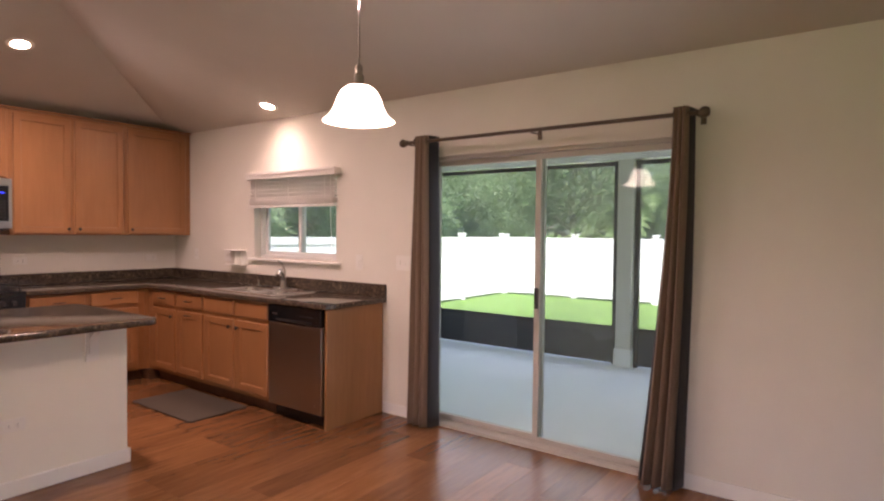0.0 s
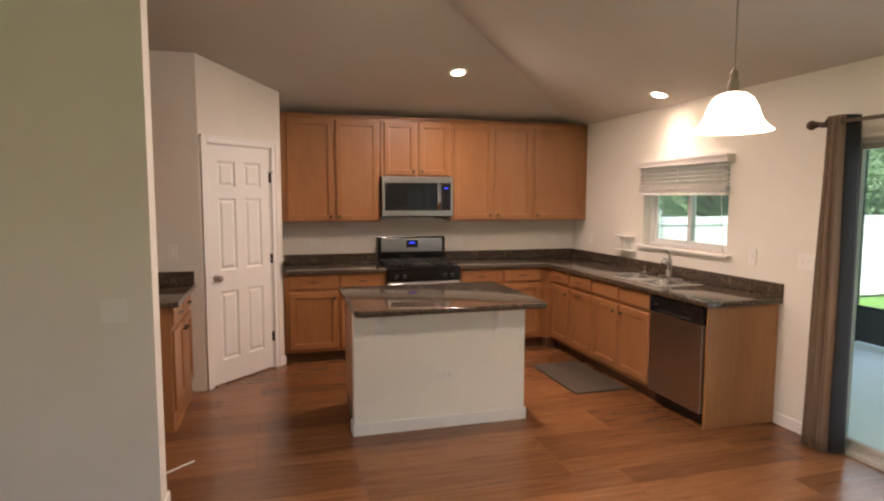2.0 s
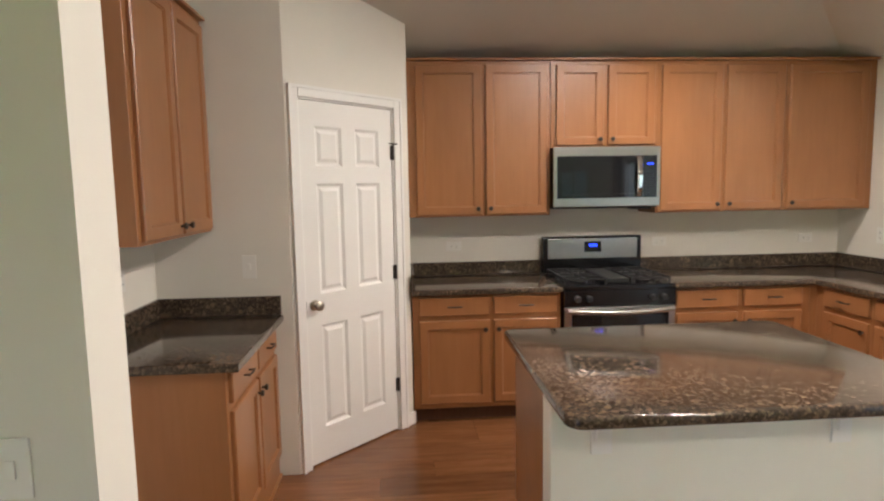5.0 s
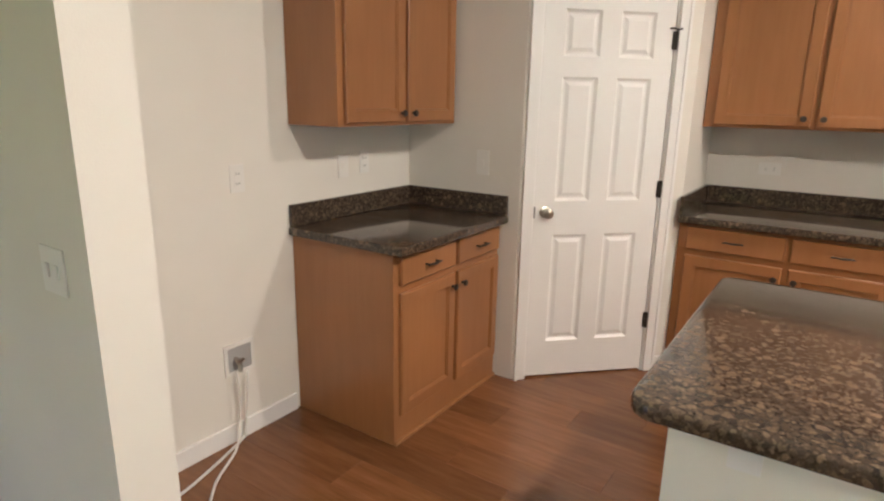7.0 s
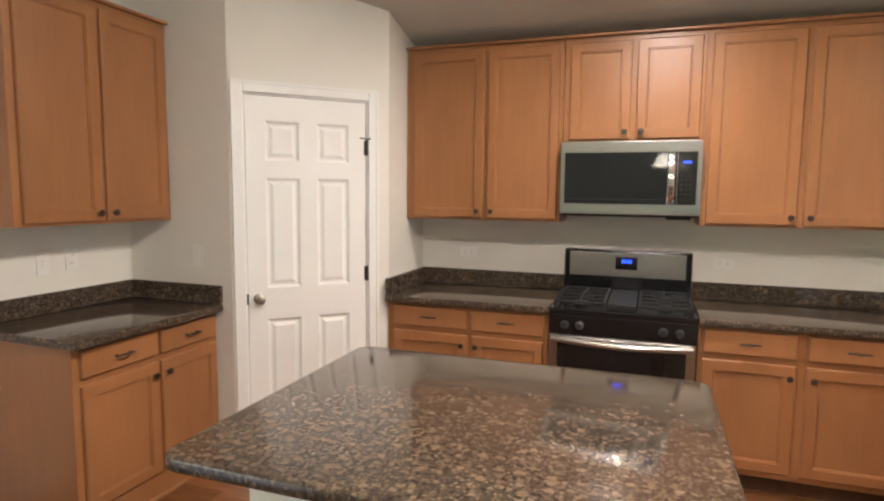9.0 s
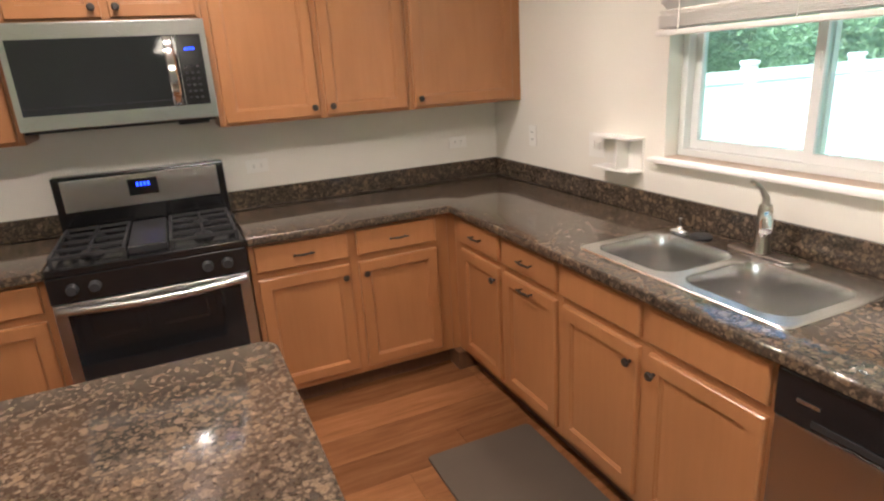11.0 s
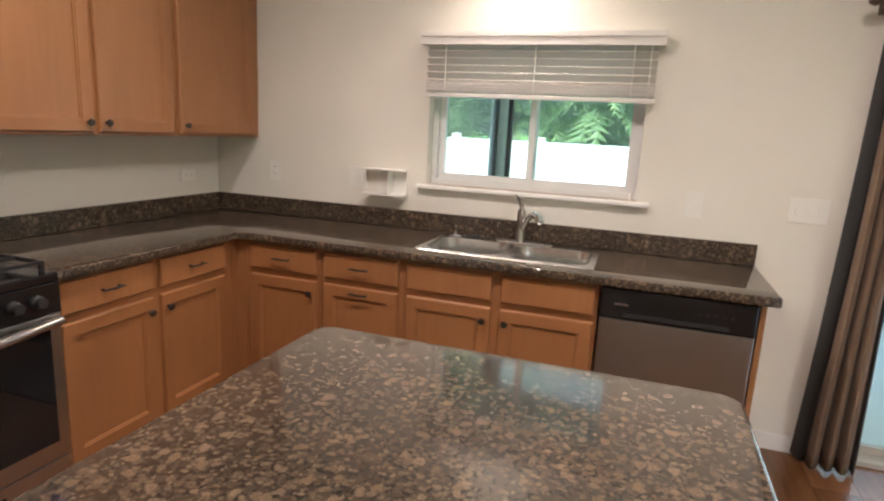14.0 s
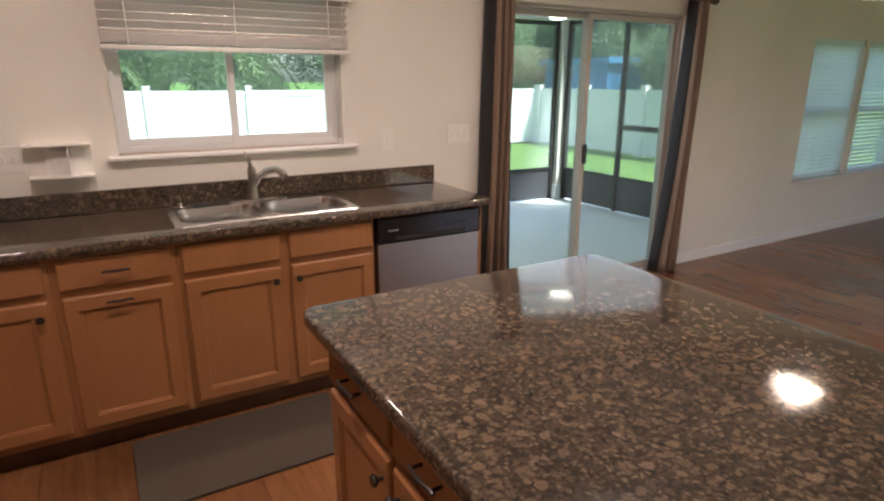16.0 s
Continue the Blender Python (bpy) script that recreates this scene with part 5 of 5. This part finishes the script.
def ground_row(bm):
    xs = [0.16, 2, 4, 6, 8, 10, 13, 18, 30, 80, 400, 1500]
    ys = [-1500, -300, -80, -40, -25, -16, -12, -8, -4, 0, 4, 10, 25, 80, 300, 1500]
    rows = [[bm.verts.new((x, y, GZ + (0.03 * noise.noise((x * 0.4, y * 0.4, 0)) if 3.5 < x < 20 else 0))) for y in ys] for x in xs]
    back = [bm.verts.new((-1500, y, GZ)) for y in ys]
    rows = [back] + rows
    for a, b in zip(rows, rows[1:]):
        for k in range(len(ys) - 1):
            bm.faces.new((a[k], a[k + 1], b[k + 1], b[k]))
    return bm


structure("ground", ground_row(gb), GRASS, "mown green lawn", "lawn")

FENCE_H, FX, FN, FS = 1.48, 10.0, 1.6, -12.0


def fence_run(p, q, label):
    d = Vector(q) - Vector(p)
    n = max(1, round(d.length / 1.83))
    step = d.length / n
    u = thing("vinyl_fence", label, "fence", pose(p[0], p[1], GZ, 0, 0, math.degrees(math.atan2(d.y, d.x))), "white fence")
    post_me = mesh_from("post", boxes((-0.063, -0.063, 0, 0.063, 0.063, FENCE_H + 0.06), (-0.075, -0.075, FENCE_H + 0.0605, 0.075, 0.075, FENCE_H + 0.10)), VINYL)
    rail_me = mesh_from("rail", boxes((0.0635, -0.022, FENCE_H - 0.13, step - 0.0635, 0.022, FENCE_H), (0.0635, -0.022, 0.05, step - 0.0635, 0.022, 0.19)), VINYL)
    nb = 10
    bw = (step - 0.13) / nb
    board_me = mesh_from("board", boxed(0, -0.010, 0.1905, bw - 0.002, 0.010, FENCE_H - 0.1305), VINYL)
    for k in range(n + 1):
        ob = new("post", post_me)
        ob.parent, ob.location = u, (k * step, 0, 0)
    for k in range(n):
        ob = new("rail", rail_me)
        ob.parent, ob.location = u, (k * step, 0, 0)
        for j in range(nb):
            ob = new("board", board_me)
            ob.parent, ob.location = u, (k * step + 0.065 + j * bw + 0.001, 0, 0)


fence_run((FX, FS), (FX, FN), "long white vinyl privacy fence along the back of the yard")
fence_run((0.4, FN), (FX - 0.14, FN), "white vinyl privacy fence along the side of the yard")
fence_run((2.6, FS), (FX - 0.14, FS), "white vinyl privacy fence along the far side of the yard")


def leaf_cloud(bm, centre, radius, count, size, rng):
    """Small folded leaves scattered through an uneven ball."""
    for _ in range(count):
        v = Vector((rng.gauss(0, 1), rng.gauss(0, 1), rng.gauss(0, 1))).normalized()
        r = radius * (0.45 + 0.6 * rng.random()) * (0.8 + 0.4 * noise.noise(v * 1.7 + Vector(centre)))
        c = Vector(centre) + Vector((v.x, v.y, v.z * 0.85)) * r
        a = Vector((rng.gauss(0, 1), rng.gauss(0, 1), rng.gauss(0, 0.6))).normalized()
        b = a.cross(Vector((rng.gauss(0, 1), rng.gauss(0, 1), rng.gauss(0, 1)))).normalized()
        s = size * rng.uniform(0.6, 1.3)
        fold = a.cross(b) * s * 0.25
        p = [bm.verts.new(c + q) for q in (a * s, b * s * 0.5 + fold, -a * s, -b * s * 0.5 + fold)]
        bm.faces.new((p[0], p[1], p[2]))
        bm.faces.new((p[0], p[2], p[3]))


def make_tree(seed, height, spread, leaf_mat, leaf=0.062):
    rng = random.Random(seed)
    u = thing("tree", "leafy green tree behind the white fence", "tree", pose(0, 0, -50), "trees behind the fence")
    wood_bm = bmesh.new()
    tube(wood_bm, [(0, 0, 0), (0.1, 0.05, height * 0.25), (0.0, 0.12, height * 0.5), (0.1, 0.0, height * 0.8)], [0.18, 0.14, 0.10, 0.04], 8)
    crown = bmesh.new()
    for k in range(9):
        a = 2 * math.pi * k / 9 + rng.random()
        h = height * rng.uniform(0.35, 0.92)
        r = spread * rng.uniform(0.35, 0.9) * (1.1 - 0.6 * h / height)
        tip = (r * math.cos(a), r * math.sin(a), h)
        tube(wood_bm, [(0.05, 0.05, h * 0.72), (tip[0] * 0.5, tip[1] * 0.5, h * 0.9), tip], [0.06, 0.04, 0.015], 6)
        leaf_cloud(crown, tip, spread * rng.uniform(0.38, 0.6), 2300, leaf, rng)
    leaf_cloud(crown, (0, 0, height * 0.92), spread * 0.5, 2300, leaf, rng)
    part("trunk", wood_bm, BARK, u)
    part("crown", crown, leaf_mat, u)
    return u


def make_palm(seed, height):
    rng = random.Random(seed)
    u = thing("palm_tree", "palm tree with arching fronds behind the fence", "palm tree", pose(0, 0, -50), "palms behind the fence")
    part("trunk", tubed([(0, 0, 0), (0.05, 0.02, height * 0.5), (0, 0, height)], [0.16, 0.13, 0.11], 10), BARK, u)
    fr = bmesh.new()
    for k in range(18):
        a = 2 * math.pi * k / 18 + rng.uniform(-0.15, 0.15)
        lift, ln = rng.uniform(-0.1, 0.9), rng.uniform(1.3, 1.9)
        prev = None
        for j in range(14):
            s = j / 13
            c = Vector((math.cos(a) * ln * s, math.sin(a) * ln * s, height + lift * ln * s - 1.1 * ln * s * s))
            side = Vector((-math.sin(a), math.cos(a), 0))
            w = 0.36 * math.sin(math.pi * min(1, s * 0.92 + 0.08)) + 0.02
            if prev is not None and j > 1:
                for sg in (1, -1):
                    q = [fr.verts.new(p) for p in (prev, c, c + side * sg * w + Vector((math.cos(a), math.sin(a), -0.55)) * 0.20)]
                    fr.faces.new(q)
            prev = c
    part("fronds", fr, PALM_LEAF, u)
    return u


rng = random.Random(4)
kinds = [make_tree(11, 5.5, 2.6, LEAF_A), make_tree(12, 7.5, 3.0, LEAF_B, 0.075), make_tree(13, 4.2, 2.4, LEAF_A)]
palms = [make_palm(21, 2.6), make_palm(22, 3.4)]
first = {}


def plant(kind, x, y, s, turn):
    m = pose(x, y, GZ, 0, 0, turn)
    if kind not in first:
        first[kind] = True
        kind.matrix_basis = m
        kind.scale = (s, s, s)
        return
    ob = copy_thing(kind, m)
    ob.scale = (s, s, s)


y = -26.0
while y < 20:
    plant(kinds[0] if rng.random() < 0.6 else kinds[2], 12.6 + rng.uniform(-0.4, 1.0), y, rng.uniform(0.65, 0.9), rng.uniform(0, 360))
    plant(kinds[1], 16.5 + rng.uniform(-1, 1.5), y + 1.2, rng.uniform(0.9, 1.25), rng.uniform(0, 360))
    y += rng.uniform(2.3, 3.0)
for x in (3.0, 5.6, 8.2, 11.0):
    plant(kinds[2], x, FN + 2.6, rng.uniform(0.7, 0.95), rng.uniform(0, 360))
    plant(kinds[1], x + 1, FN + 6.5, rng.uniform(0.8, 1.1), rng.uniform(0, 360))
    plant(kinds[0], x + 0.4, FS - 3.0, rng.uniform(0.7, 1.0), rng.uniform(0, 360))
    plant(kinds[1], x + 1.4, FS - 7.0, rng.uniform(0.8, 1.1), rng.uniform(0, 360))
for k, (x, y, s) in enumerate(((12.9, -1.4, 0.95), (13.3, -3.0, 0.9), (13.1, 0.3, 0.85), (12.8, -4.6, 0.8))):
    plant(palms[k % 2], x, y, s, 70 * k)


def sapling(x, y):
    rng_s = random.Random(31)
    u = thing("sapling", "slim young tree with drooping green branches before the fence", "young tree", pose(x, y, GZ))
    wood_bm, leaves = bmesh.new(), bmesh.new()
    tube(wood_bm, [(0, 0, -0.02), (0.02, 0.01, 0.7), (0.0, -0.02, 1.5)], [0.028, 0.022, 0.012], 8)
    for k in range(7):
        a, z = -1.7 + 0.75 * k + rng_s.uniform(-0.2, 0.2), 1.05 + 0.07 * k
        reach = 0.75 - 0.05 * k
        pts = [(reach * s * math.cos(a), reach * s * math.sin(a), z + 0.20 * s - 0.22 * s * s) for s in (0, 0.35, 0.7, 1.0)]
        tube(wood_bm, pts, [0.012, 0.009, 0.006, 0.003], 6)
        for p in pts[1:]:
            leaf_cloud(leaves, p, 0.15, 46, 0.06, rng_s)
    part("trunk", wood_bm, BARK, u)
    part("crown", leaves, LEAF_A, u)


sapling(9.3, -7.5)
woods = bmesh.new()
for k in range(60):
    yy = -50 + 1.6 * k
    leaf_cloud(woods, (24 + rng.uniform(-2, 2), yy, rng.uniform(1.5, 7.5)), 2.8, 1100, 0.21, rng)
solid("far_woods", woods, LEAF_B, "dense dark green woods behind the yard", "woods", "", "stuff")
shed = thing("blue_shed", "blue painted shed roof showing above the fence", "shed", pose(9.2, -13.6, GZ))
part("wall", boxed(-1.2, -1.0, 0, 1.2, 1.0, 2.1), BLUEPAINT, shed)
part("roof", outline_slab([(-1.35, -1.15), (1.35, -1.15), (1.35, 1.15), (-1.35, 1.15)], 2.1005, 2.25), BLUEPAINT, shed)

# ---- floor ----
floor = structure("floor", boxed(FAR_LEFT, BACK, -0.12, 0.0, 0.0, -0.0085), SUBFLOOR, "medium brown wood-look laminate plank floor", "floor")
PW, PL = 0.19, 1.2
plank_cache = {}


def plank_mesh(length):
    key = round(length, 3)
    if key not in plank_cache:
        bm = bmesh.new()
        e = 0.0008
        rows = [(0.0003, -0.008), (0.0003, -0.0008), (0.0003 + e, 0.0)]
        rings = [[bm.verts.new(p) for p in ((o, o, z), (key - o, o, z), (key - o, PW - o, z), (o, PW - o, z))] for o, z in rows]
        for r0, r1 in zip(rings, rings[1:]):
            for k in range(4):
                bm.faces.new((r0[k], r0[(k + 1) % 4], r1[(k + 1) % 4], r1[k]))
        bm.faces.new(rings[-1])
        plank_cache[key] = mesh_from("plank", bm, PLANK)
    return plank_cache[key]


rest = bmesh.new()
rng = random.Random(9)
row = 0
while -(row + 1) * PW > BACK:
    y = -(row + 1) * PW
    x1 = 0.0
    cut = 0.3 * rng.randint(1, 4)
    while x1 > FAR_LEFT + 0.05:
        x0 = max(FAR_LEFT, x1 - cut)
        if y > -8.0 and x1 > -5.0:
            ob = new("plank", plank_mesh(x1 - x0))
            ob.parent, ob.location = floor, (x0, y, 0)
        else:
            box(rest, x0 + 0.0006, y + 0.0006, -0.008, x1 - 0.0006, y + PW - 0.0006, 0)
        x1, cut = x0, PL
    row += 1
ob = new("far_planks", mesh_from("far_planks", rest, PLANK))
ob.parent = floor
tagged(ob, kind="stuff")
